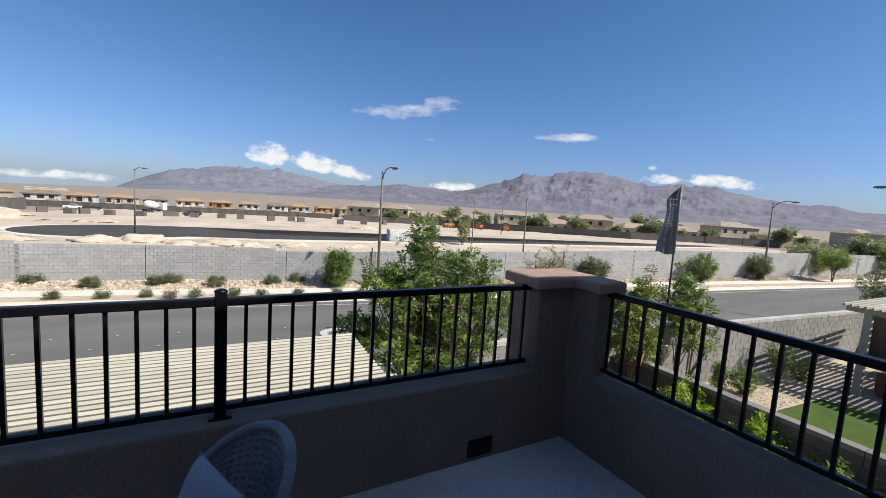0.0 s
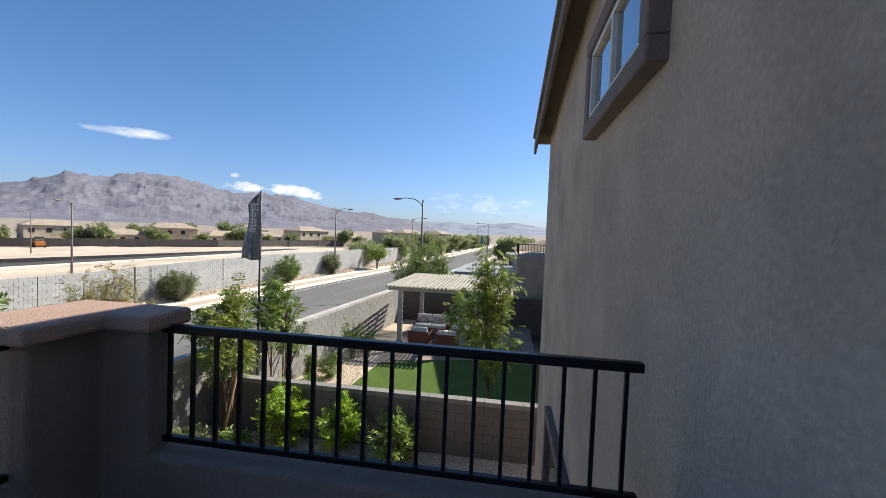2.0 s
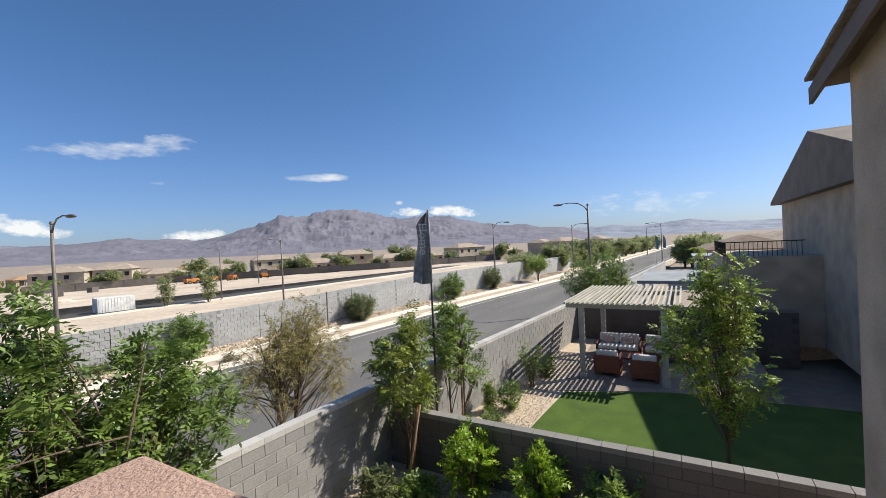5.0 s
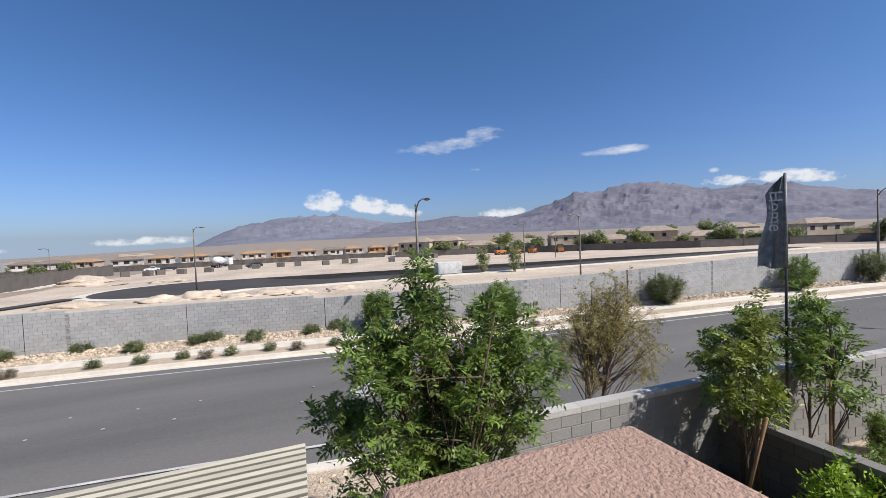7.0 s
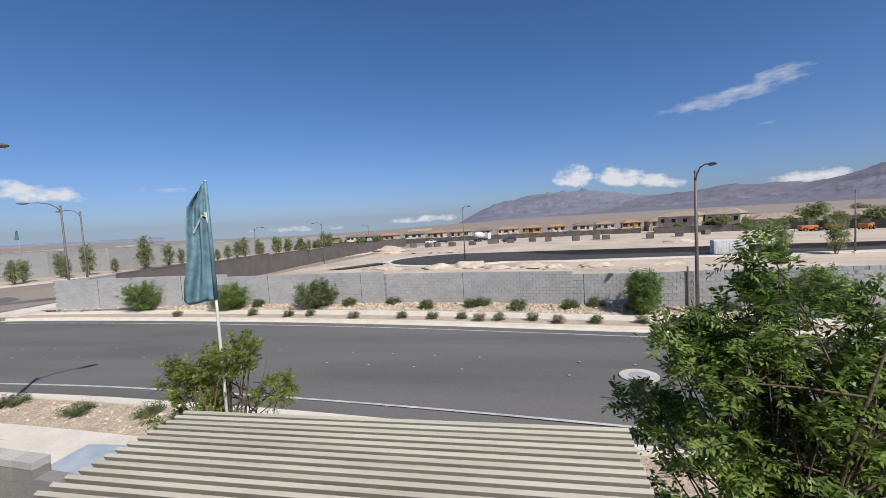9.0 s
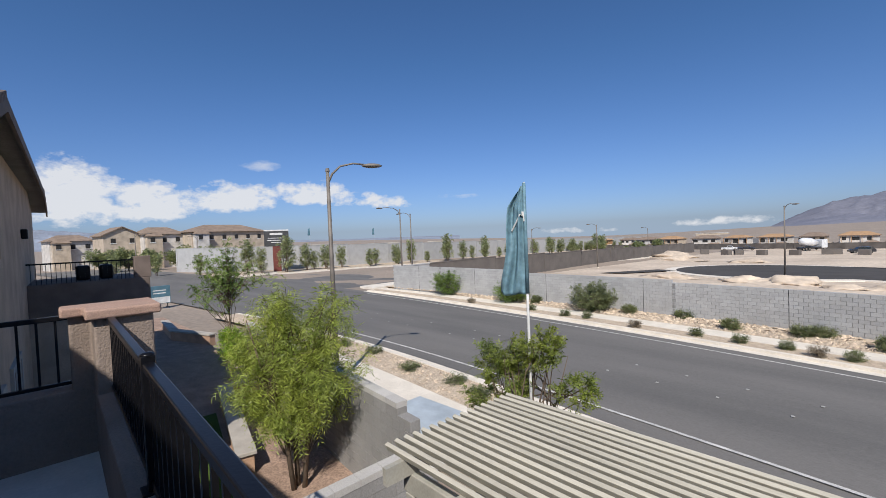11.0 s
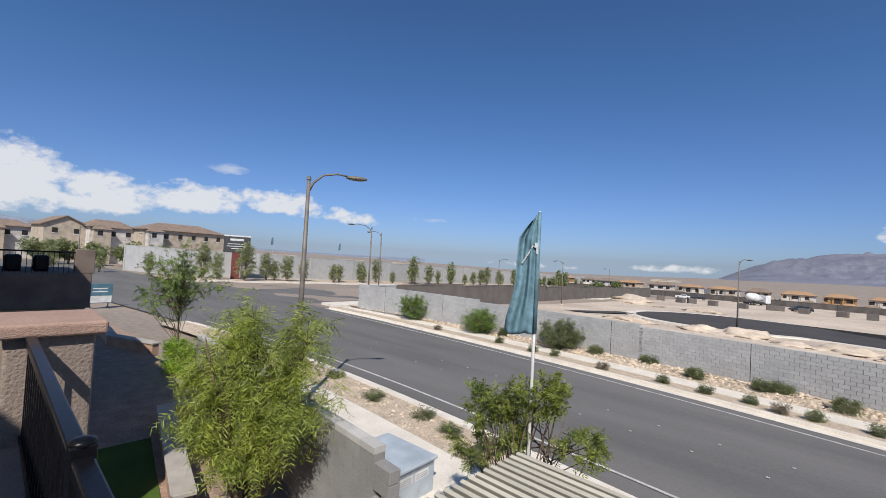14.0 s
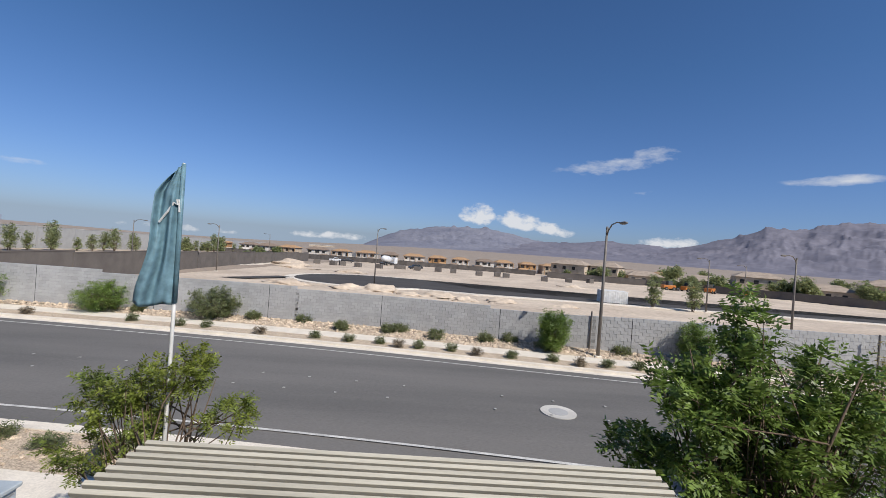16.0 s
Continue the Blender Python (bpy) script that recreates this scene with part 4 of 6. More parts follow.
# ---- trees and shrubs, nearest first ----
tree("ash_tree", "leafy green ash tree with several stems in the gravel bed", "tree", (1.45, 4.95, 0.0),
     [(-0.1, 0, 4.1, 0.24, 0.3, 0.36, 10), (-0.25, 0, 3.55, 0.48, 0.5, 0.36, 19), (-0.95, 0.1, 3.05, 0.55, 0.55, 0.38, 19), (0.2, 0, 2.95, 0.45, 0.6, 0.42, 14), (1.0, 0, 3.42, 0.4, 0.45, 0.42, 17),
      (1.45, 0, 2.75, 0.48, 0.5, 0.38, 17), (0.8, 0, 2.1, 0.6, 0.6, 0.38, 15), (-0.65, 0, 2.2, 0.6, 0.6, 0.38, 15), (-1.3, 0.2, 2.3, 0.42, 0.45, 0.36, 9), (0.25, 0, 2.45, 0.5, 0.6, 0.4, 16), (0.3, 0, 1.75, 0.6, 0.6, 0.35, 14), (0.1, 0, 1.35, 0.9, 0.7, 0.42, 22), (-0.9, 0, 1.5, 0.45, 0.5, 0.35, 8)],
     M_LEAF, M_BARK, 11, trunk=0.042, fork=0.2, stems=4, sprays=7, pairs=6, span=0.26, ll=0.098, lw=0.037, droop=0.35, rad=0.06, along=(0.86, 1.0))
tree("desert_willow", "thin half-bare tree with dry olive leaves", "tree", (6.4, 7.5, -0.5),
     [(0.5, 0, 3.6, 0.75, 0.7, 0.45, 40), (-0.5, 0, 3.0, 0.85, 0.9, 0.5, 34), (1.25, 0, 2.75, 0.7, 0.8, 0.6, 32), (0.3, 0, 3.05, 1.1, 0.9, 0.5, 34), (1.6, 0, 1.9, 0.35, 0.5, 0.35, 10), (-0.9, 0, 2.2, 0.5, 0.6, 0.4, 12)],
     M_LEAF_D, M_BARK, 12, trunk=0.075, fork=0.42, stems=2, sprays=6, pairs=5, span=0.2, ll=0.075, lw=0.02, droop=0.8, rad=0.13, twig=0.008, along=(0.8, 1.0))
for i, (x, y, h, mat) in enumerate(((6.75, 4.3, 3.3, M_LEAF_P), (7.05, 4.6, 3.1, M_LEAF), (8.7, 4.4, 3.45, M_LEAF), (9.25, 4.3, 2.9, M_LEAF))):
    tree("young_ash_tree", "slim young staked tree with yellow-green leaves", "tree", (x, y, 0),
         [(0.15 - 0.12 * i, 0, h * 1.0, 0.16, 0.2, 0.28, 5), (0.38, 0.05, h * 0.84, 0.3, 0.3, 0.3, 7), (-0.42, 0.05, h * 0.80, 0.28, 0.3, 0.32, 7), (-0.2, 0.05, h * 0.62, 0.4, 0.35, 0.22, 6), (0.3, -0.1, h * 0.55, 0.3, 0.35, 0.2, 4)], mat, M_BARK, 20 + i,
         trunk=0.026, fork=0.58, sprays=5, pairs=6, span=0.26, ll=0.10, lw=0.04, droop=0.3, rad=0.05, along=(0.8, 1.0), group="young staked trees")
tree("gum_tree", "young tree with fine green leaves above the lawn", "tree", (9.9, -1.4, 0.0),
     [(0.1, 0, 4.2, 0.3, 0.35, 0.4, 11), (0, 0.1, 3.45, 0.6, 0.65, 0.5, 26), (0.1, 0.35, 2.65, 0.8, 0.9, 0.5, 32), (0, 0, 1.9, 0.6, 0.8, 0.4, 16)], M_LEAF_Y, M_BARK, 31,
     trunk=0.035, fork=0.3, sprays=3, pairs=5, span=0.26, ll=0.10, lw=0.046, droop=0.55, rad=0.09)
tree("willow_acacia", "feathery yellow-green willow acacia with drooping leaves", "tree", (-9.75, 3.1, 0.0),
     [(0.1, -0.2, 3.7, 0.36, 0.4, 0.38, 13), (-0.3, -0.3, 3.05, 0.62, 0.66, 0.42, 28), (0.7, 0.5, 3.35, 0.46, 0.5, 0.46, 20), (-0.35, -0.35, 2.25, 0.82, 0.78, 0.48, 36), (0.6, 0.4, 2.4, 0.7, 0.66, 0.46, 28), (0.1, 0, 1.65, 0.75, 0.7, 0.3, 18)],
     M_LEAF_W, M_BARK, 41, trunk=0.055, fork=0.42, stems=3, sprays=8, pairs=5, span=0.27, ll=0.125, lw=0.016, droop=0.9, rad=0.10, along=(0.7, 0.86, 1.0))
tree("pistache_tree", "small tree with green and yellowing tips behind the patio cover", "tree", (-6.05, 5.62, -0.35),
     [(-0.8, 0, 2.9, 0.26, 0.28, 0.2, 13), (-0.35, 0, 3.12, 0.24, 0.28, 0.22, 11), (0.3, 0, 3.25, 0.28, 0.3, 0.24, 16), (0.95, 0, 2.72, 0.3, 0.18, 0.12, 9), (-0.15, -0.15, 2.75, 0.34, 0.3, 0.26, 12), (-1.05, 0, 2.1, 0.28, 0.28, 0.3, 12)],
     M_LEAF_P, M_BARK, 51, trunk=0.03, fork=0.25, stems=3, sprays=8, pairs=6, span=0.17, ll=0.06, lw=0.022, droop=0.3, rad=0.055, along=(0.92, 1.0))
tree("street_tree", "young staked street tree near the crossing", "tree", (-24.3, 6.0, -0.2),
     [(0.2, 0, 4.5, 0.5, 0.5, 0.5, 14), (-0.3, -0.5, 3.9, 1.1, 1.1, 0.6, 30), (0.3, 0.6, 3.4, 1.2, 1.2, 0.6, 30), (-0.2, -0.7, 2.8, 1.1, 1.1, 0.5, 24)], M_LEAF, M_BARK, 61, trunk=0.05, fork=0.4, sprays=4, pairs=5, span=0.24, ll=0.09, lw=0.04, droop=0.4, rad=0.1)
for i, (x, y, s) in enumerate(((22.9, 3.5, 1.2), (24.8, 2.6, 1.2))):
    tree("street_tree", "green leafy street tree beyond the garden wall", "tree", (x, y, -0.1),
         [(0, 0, 3.0 * s, 0.9, 0.9, 0.5, 26), (-0.2, 0.3, 2.2 * s, 1.4, 1.3, 0.7, 50), (0.4, 0, 1.6 * s, 1.2, 1.1, 0.6, 26)], M_LEAF, M_BARK, 64 + i, trunk=0.05, fork=0.25, stems=2, sprays=5, pairs=4, span=0.26, ll=0.10, lw=0.045, droop=0.35, rad=0.12)

for i, (x, y, w, h, mat) in enumerate(((6.75, 2.9, 0.95, 1.35, M_LEAF_B), (6.85, 1.65, 0.75, 1.15, M_LEAF_B), (5.85, 4.4, 0.55, 0.6, M_LEAF_S), (6.75, 0.45, 0.85, 1.0, M_LEAF), (6.2, 3.75, 0.5, 0.35, M_LEAF), (5.0, 2.9, 0.6, 0.4, M_LEAF), (4.4, 3.7, 0.4, 0.35, M_LEAF_S), (3.0, 3.9, 0.35, 0.9, M_LEAF_B))):
    shrub("flowering_shrub" if mat is M_LEAF_B else "low_shrub", "bright green shrub in the gravel bed" if mat is M_LEAF_B else "low grey-green shrub in the gravel bed", "shrub", (x, y, 0), w, h, mat, 70 + i,
          n=20, sprays=4, pairs=5, span=0.22, ll=0.095, lw=0.042, droop=0.2, group="bed shrubs")
for i, (x, y, w, h) in enumerate(((11.0, 3.75, 0.75, 0.75), (13.0, 3.75, 0.8, 1.65), (14.2, 3.6, 0.85, 0.8), (9.4, 3.6, 0.6, 0.55), (10.6, 4.2, 0.25, 0.9))):
    shrub("clipped_shrub", "dark green shrub on the gravel by the wall", "shrub", (x, y, 0), w, h, M_LEAF, 85 + i, n=40, sprays=4, pairs=3, span=0.12, ll=0.05, lw=0.025, group="garden shrubs")
for i, (x, y, w, h) in enumerate(((-17.5, 5.3, 1.2, 1.0), (-19.0, 5.2, 1.4, 1.1), (-20.6, 5.0, 1.2, 1.3), (-22.5, 5.4, 1.0, 1.0))):
    shrub("yellow_bells", "bright green shrub with yellow flowers", "shrub", (x, y, -0.05), w, h, M_LEAF_B, 95 + i, n=36, sprays=4, pairs=3, span=0.2, ll=0.09, lw=0.04, group="neighbour shrubs")
# far verge
for i, (x, y, w, h, mat) in enumerate(((-31.6, 28.0, 3.6, 2.3, M_LEAF), (-23.6, 27.6, 3.2, 1.9, M_LEAF), (-16.4, 27.6, 3.2, 2.0, M_LEAF_S), (12.6, 22.9, 1.9, 2.4, M_LEAF), (24.6, 21.2, 2.6, 2.0, M_LEAF_S), (4.85, 24.1, 1.8, 2.4, M_LEAF), (36.8, 19.6, 2.6, 2.6, M_LEAF), (45.8, 19.0, 2.0, 2.6, M_LEAF_S))):
    shrub("desert_shrub", "tall rounded green shrub against the block wall", "shrub", (x, y, gz(x, y) + 0.2), w, h, mat, 110 + i, n=105, sprays=5, pairs=3, span=0.34, ll=0.14, lw=0.05, droop=0.2, group="wall shrubs")
tree("palo_verde", "small round-headed tree by the street", "tree", (54.5, 16.2, gz(54, 16) + 0.1), [(0, 0, 2.6, 1.5, 1.5, 0.8, 70)], M_LEAF_Y, M_BARK, 120, trunk=0.07, fork=0.35, stems=2, sprays=5, pairs=3, span=0.35, ll=0.16, lw=0.07, rad=0.15)
for i, x in enumerate((-21.5, -14.0, -10.7, -7.9, -4.9, -4.2, -1.9, 1.1, 2.6, 4.4, 9, -26.5)):
    y = FAR(x) + 4.9 + 0.5 * (i % 3)
    shrub("tufted_shrub", "low green tufted desert shrub among rocks", "shrub", (x, y, gz(x, y) + 0.16), 0.95, 0.55, M_LEAF_S, 130 + i, n=34, sprays=5, pairs=2, span=0.16, ll=0.16, lw=0.025, group="bank shrubs")
for i, x in enumerate((-26.1, -17.0, -15.5, -12.0, -6.9, -5.1, -4.0, -2.9, -1.1, 0.2, 2.1, 4.2, 5.5, 6.9, 8.5, 10.4, -8.8, -20, 13, 16)):
    y = FAR(x) + 2.1 + 0.25 * ((i * 7) % 3 - 1)
    shrub("sage_tuft", "small dry grey-green sage tuft beside the kerb", "shrub", (x, y, gz(x, y) + 0.1), 0.62, 0.38, M_DRY if i % 3 == 0 else M_LEAF_S, 150 + i, n=22, sprays=5, pairs=2, span=0.12, ll=0.12, lw=0.018, group="verge tufts")
for i, x in enumerate((-20.5, -18.2, -15.0, -12.6, -11.0, -9.6)):
    y = NEAR(x) - 2.3 + 0.3 * (i % 2)
    shrub("sage_tuft", "low dry sage tuft on the rocky strip", "shrub", (x, y, gz(x, y) + 0.08), 0.8, 0.28, M_LEAF_S, 180 + i, n=22, sprays=5, pairs=2, span=0.12, ll=0.1, lw=0.018, group="verge tufts")

# ---- pergola with seating in the next garden ----
perg = thing("pergola", "beige slatted pergola standing over outdoor seating", "pergola")
for x, y in ((14.55, 2.4), (14.5, -0.12), (18.3, 2.3), (18.3, -0.3)):
    p = part("post", bx(x - 0.09, x + 0.09, y - 0.09, y + 0.09, 0, 2.42, 0.01), M_PERG, perg)
    part("base", bx(x - 0.12, x + 0.12, y - 0.12, y + 0.12, 0, 0.18, 0.01), M_PERG, p)
for x in (14.52, 18.3):
    part("beam", bx(x - 0.07, x + 0.07, -0.6, 2.9, 2.42, 2.58, 0.01), M_PERG, perg)
for y in (-0.2, 2.35):
    part("side_beam", bx(14.62, 18.2, y - 0.05, y + 0.05, 2.42, 2.56, 0.01), M_PERG, perg)
pslat = finish("slat", bx(-2.7, 2.7, -0.03, 0.03, 0, 0.075, 0.006), M_SLAT)
for k in range(23):
    part("slat", pslat, M_SLAT, perg).location = (16.85, -0.58 + k * 0.157, 2.583)

M_CUSH = material("cushion_fabric", (0.80, 0.76, 0.71), 0.95, 0.05, 2, 90, 0.2)
M_PILLOW = material("pillow_fabric", (0.52, 0.40, 0.36), 0.95, 0.1, 4, 60, 0.2)
M_TEAK = material("teak", (0.21, 0.07, 0.04), 0.6, 0.2, 5, 60, 0.2, stretch=(1, 6, 1))


def lounge(name, label, at, rz, w, pillows):
    t = thing(name, label, "sofa", at, rz, "lounge seating")
    part("seat_frame", bx(-w / 2, w / 2, -0.42, 0.42, 0.12, 0.34, 0.02), M_TEAK, t)
    part("backrest", bx(-w / 2, w / 2, 0.36, 0.44, 0.30, 0.72, 0.02), M_TEAK, t)
    for sx in (-1, 1):
        part("armrest", bx(sx * (w / 2 - 0.03) - 0.035, sx * (w / 2 - 0.03) + 0.035, -0.42, 0.42, 0.3, 0.58, 0.015), M_TEAK, t)
        for sy in (-0.36, 0.36):
            part("leg", bx(sx * (w / 2 - 0.07) - 0.03, sx * (w / 2 - 0.07) + 0.03, sy - 0.03, sy + 0.03, 0, 0.13), M_TEAK, t)
    n = max(1, round(w / 0.75))
    for k in range(n):
        x = -w / 2 + 0.06 + (k + 0.5) * (w - 0.12) / n
        h = (w - 0.14) / n / 2
        part("seat_cushion", bx(x - h, x + h, -0.4, 0.3, 0.345, 0.5, 0.04), M_CUSH, t, smooth=True)
        part("back_cushion", bx(x - h, x + h, 0.18, 0.35, 0.505, 0.88, 0.05), M_CUSH, t, smooth=True)
    for k in range(pillows):
        x = -w / 4 + k * w / 2.2
        b = bmesh.new()
        bmesh.ops.create_uvsphere(b, u_segments=14, v_segments=8, radius=1, matrix=pose(x, 0.1, 0.66, 75, 0, 10) @ Matrix.Diagonal((0.24, 0.19, 0.07, 1)))
        part("pillow", b, M_PILLOW, t, "rosy throw pillow", smooth=True)
    return t


lounge("outdoor_sofa", "teak outdoor sofa with cream cushions under the pergola", (17.65, 1.65, 0.015), -90, 1.6, 2)
lounge("outdoor_sofa", "teak outdoor sofa with cream cushions under the pergola", (17.65, -0.05, 0.015), -90, 1.6, 2)
lounge("lounge_chair", "teak lounge chair with cream cushion seen from behind", (15.3, 1.7, 0.015), 90, 0.85, 0)
lounge("lounge_chair", "teak lounge chair with cream cushion seen from behind", (15.05, 0.5, 0.015), 90, 0.85, 0)
ct = thing("coffee_table", "low teak coffee table between the seats", "table", (16.4, 1.0, 0.015))
part("tabletop", bx(-0.4, 0.4, -0.5, 0.5, 0.36, 0.41, 0.01), M_TEAK, ct)
for sx in (-0.34, 0.34):
    for sy in (-0.44, 0.44):
        part("leg", bx(sx - 0.03, sx + 0.03, sy - 0.03, sy + 0.03, 0, 0.36), M_TEAK, ct)

# ---- flags ----
M_BLUE = leaf_material("flag_blue", (0.21, 0.35, 0.41), (0.18, 0.31, 0.365), 0.35)
M_GREYF = leaf_material("flag_grey", (0.33, 0.33, 0.335), (0.28, 0.28, 0.285), 0.4)
M_POLE_D = material("pole_dark", (0.05, 0.05, 0.052), 0.5, 0.1, 3, 30, 0.05)


def feather_flag(label, at, rz, h, drop, width, mat, pole_mat, mark, seed):
    """A tall banner that hangs in folds from a pole; returns also its cloth as a function of u across and v down."""
    t = thing("feather_flag", label, "flag", at, rz, "street flags")
    part("pole", tube(bmesh.new(), [(0, 0, 0), (0, 0, h * 0.6), (0, 0, h)], [0.028, 0.024, 0.014], 8), pole_mat, t, smooth=True)
    nu, nv = 20, 34

    def cloth_at(u, v):
        w = width * (min(1.0, 0.12 + v * 5.0) ** 0.6) * (0.86 - 0.12 * math.sin(v * 4.2) + 0.24 * v * v)
        x = -0.012 - u * w * (1 - 0.05 * math.sin(v * 11 + seed))
        fold = 0.055 * math.sin(u * 8.5 + v * 2.6 + seed) + 0.03 * math.sin(u * 17 - v * 5 + 2 * seed)
        y = fold * min(1.0, u * 3) + 0.05 * u * math.sin(v * 6 + seed)
        z = h - 0.02 - v * drop - 0.10 * u * (1 - v) ** 2 + 0.05 * u * v * math.sin(u * 6 + seed)
        return Vector((x, y, z))
    W = nu + 1
    verts = [cloth_at(i / nu, j / nv) for j in range(nv + 1) for i in range(W)]
    faces = [(j * W + i, j * W + i + 1, (j + 1) * W + i + 1, (j + 1) * W + i) for j in range(nv) for i in range(nu)]
    cloth = part("banner", mesh_from("banner", verts, faces, True), mat, t)
    so = cloth.modifiers.new("thickness", "SOLIDIFY")
    so.thickness = 0.004
    part("sleeve", tube(bmesh.new(), [(0, 0, h - drop), (0, 0, h - 0.01)], [0.034, 0.026], 8), mat, cloth, smooth=True)
    return t, cloth, cloth_at


f2, c2, cl2 = feather_flag("tall teal advertising flag on a white pole", (-5.86, 5.42, -0.3), 26, 5.9, 1.8, 0.35, M_BLUE, M_WHITE, True, 1.0)
zig = [(0.0, 0.34), (0.03, 0.25), (0.12, 0.25), (0.10, 0.29), (0.22, 0.27), (0.45, 0.33), (0.75, 0.40)]
part("emblem", tube(bmesh.new(), [cl2(u, v) + Vector((0, -0.02, 0)) for u, v in zig], [0.014] * 7, 6), M_WHITE, c2, "white zigzag line")
f1, c1, cl1 = feather_flag("dark grey flag with pale lettering on a dark pole", (8.3, 4.55, -0.1), -50, 5.75, 1.75, 0.36, M_GREYF, M_POLE_D, True, 3.0)


def lettering(body, size, m, mat, parent, label=""):
    """Words in the built-in font, turned into a mesh."""
    cu = bpy.data.curves.new("lettering", "FONT")
    cu.body, cu.size, cu.extrude, cu.align_x, cu.align_y = body, size, 0.002, "CENTER", "CENTER"
    tmp = bpy.data.objects.new("lettering", cu)
    me = bpy.data.meshes.new_from_object(tmp)
    bpy.data.objects.remove(tmp)
    me.materials.clear()
    ob = part("lettering", me, mat, parent, label)
    ob.matrix_basis = m
    return ob


lettering("Home", 0.30, pose(-0.17, -0.10, 5.05, 90, 90, 0), M_WHITE, c1, "white letters")

# ---- utility cabinet by the footpath ----
M_CAB = material("cabinet_paint", (0.47, 0.52, 0.55), 0.35, 0.05, 2, 30, 0.05, spec=0.6)
cab = thing("utility_cabinet", "pale grey metal utility cabinet with warning stickers", "utility box", (-9.95, 6.35, -0.46), 2)
part("body", bx(-0.85, 0.75, -0.75, 0.75, 0.0, 0.72, 0.02), M_CAB, cab)
part("lid", bx(-0.9, 0.8, -0.8, 0.8, 0.722, 0.80, 0.02), M_CAB, cab, "pale sky-lit lid")
part("pad", bx(-1.1, 1.0, -1.0, 1.0, -0.1, 0.0, 0.01), M_SLAB, cab)
for k, (y0, y1) in enumerate(((-0.55, 0.05), (0.12, 0.55))):
    s = part("sticker", bx(0.752, 0.757, y0, y1, 0.42, 0.60), M_WHITE, cab, "white sticker")
    for q in range(3):
        part("bar", bx(0.757, 0.759, y0 + 0.04, y1 - 0.06, 0.45 + q * 0.045, 0.468 + q * 0.045), M_GREYF, s)
part("louvre", bx(0.752, 0.758, -0.7, 0.7, 0.63, 0.66), M_GREYF, cab)

# ---- chair on the balcony ----
M_ROPE = material("rope_grey", (0.27, 0.30, 0.325), 0.9, 0.1, 5, 80, 0.3)
M_CUSH2 = material("cushion_grey", (0.42, 0.46, 0.50), 0.95, 0.05, 2, 90, 0.2)


def rope_chair(label, at, rz):
    """A barrel-backed chair of woven rope on a metal frame."""
    t = thing("rope_chair", label, "chair", at, rz, "balcony chairs")

    def shell(a, v):
        r = 0.26 + 0.04 * v
        top = 0.36 + 0.275 * max(0.0, math.cos(a * 1.15)) ** 0.7
        return Vector((r * math.sin(a), r * math.cos(a) + 0.04 * v, 0.27 + (top - 0.27 + 0.04) * v))
    rim = [shell(-1.35 + 2.7 * k / 30, 1.0) for k in range(31)]
    part("rim", tube(bmesh.new(), rim, [0.02] * 31, 8), M_ROPE, t, "padded rim", smooth=True)
    for k in range(23):
        a = -1.3 + 2.6 * k / 22
        part("cord", tube(bmesh.new(), [shell(a, v) for v in (0, 0.35, 0.7, 1.0)], [0.009] * 4, 5), M_ROPE, t)
    for j in range(13):
        v = (j + 0.5) / 13
        part("weave", tube(bmesh.new(), [shell(-1.33 + 2.66 * k / 24, v) for k in range(25)], [0.008] * 25, 5), M_ROPE, t)
    b = bmesh.new()
    bmesh.ops.create_cone(b, cap_ends=True, segments=28, radius1=0.26, radius2=0.27, depth=0.06, matrix=Matrix.Translation((0, 0.0, 0.27)))
    part("seat", b, M_ROPE, t)
    b = bmesh.new()
    bmesh.ops.create_cone(b, cap_ends=True, segments=28, radius1=0.235, radius2=0.235, depth=0.1, matrix=Matrix.Translation((0, -0.02, 0.33)))
    bmesh.ops.bevel(b, geom=[e for e in b.edges if len(e.link_faces) == 2], offset=0.03, segments=3, affect="EDGES")
    part("seat_cushion", b, M_CUSH2, t, smooth=True)
    for a in (45, 135, 225, 315):
        x, y = 0.2 * math.cos(radians(a)), 0.2 * math.sin(radians(a))
        part("leg", tube(bmesh.new(), [(x, y, 0.26), (x * 1.15, y * 1.15, 0.0)], [0.016, 0.012], 8), M_IRON, t)
    return t


def pillow(at, rot, label):
    b = bmesh.new()
    g = 14
    vs = {}
    for s in (0, 1):
        for i in range(g + 1):
            for j in range(g + 1):
                u, v = i / g * 2 - 1, j / g * 2 - 1
                puff = ((1 - u * u) * (1 - v * v)) ** 0.45
                pin = 1 - 0.10 * (1 - abs(u * v))
                vs[s, i, j] = b.verts.new((u * 0.17 * pin, v * 0.17 * pin, (1 if s else -1) * 0.07 * puff))
        for i in range(g):
            for j in range(g):
                b.faces.new((vs[s, i, j], vs[s, i + 1, j], vs[s, i + 1, j + 1], vs[s, i, j + 1]))
    bmesh.ops.remove_doubles(b, verts=b.verts, dist=0.0008)
    ob = part("throw_pillow", b, M_CUSH2, smooth=True)
    ob.matrix_basis = pose(*at, *rot)
    return tagged(ob, label, "pillow")


CH = (-2.25, -0.52)
rope_chair("grey woven rope chair with a rounded back", (CH[0], CH[1], D), -72)
pillow((CH[0] + 0.06, CH[1] - 0.05, D + 0.485), (70, 0, -68), "plain pale blue-grey pillow standing on the rope chair")
rope_chair("grey woven rope chair with a rounded back", (-4.98, -1.24, D), -60)

# ---- neighbouring house to the west ----


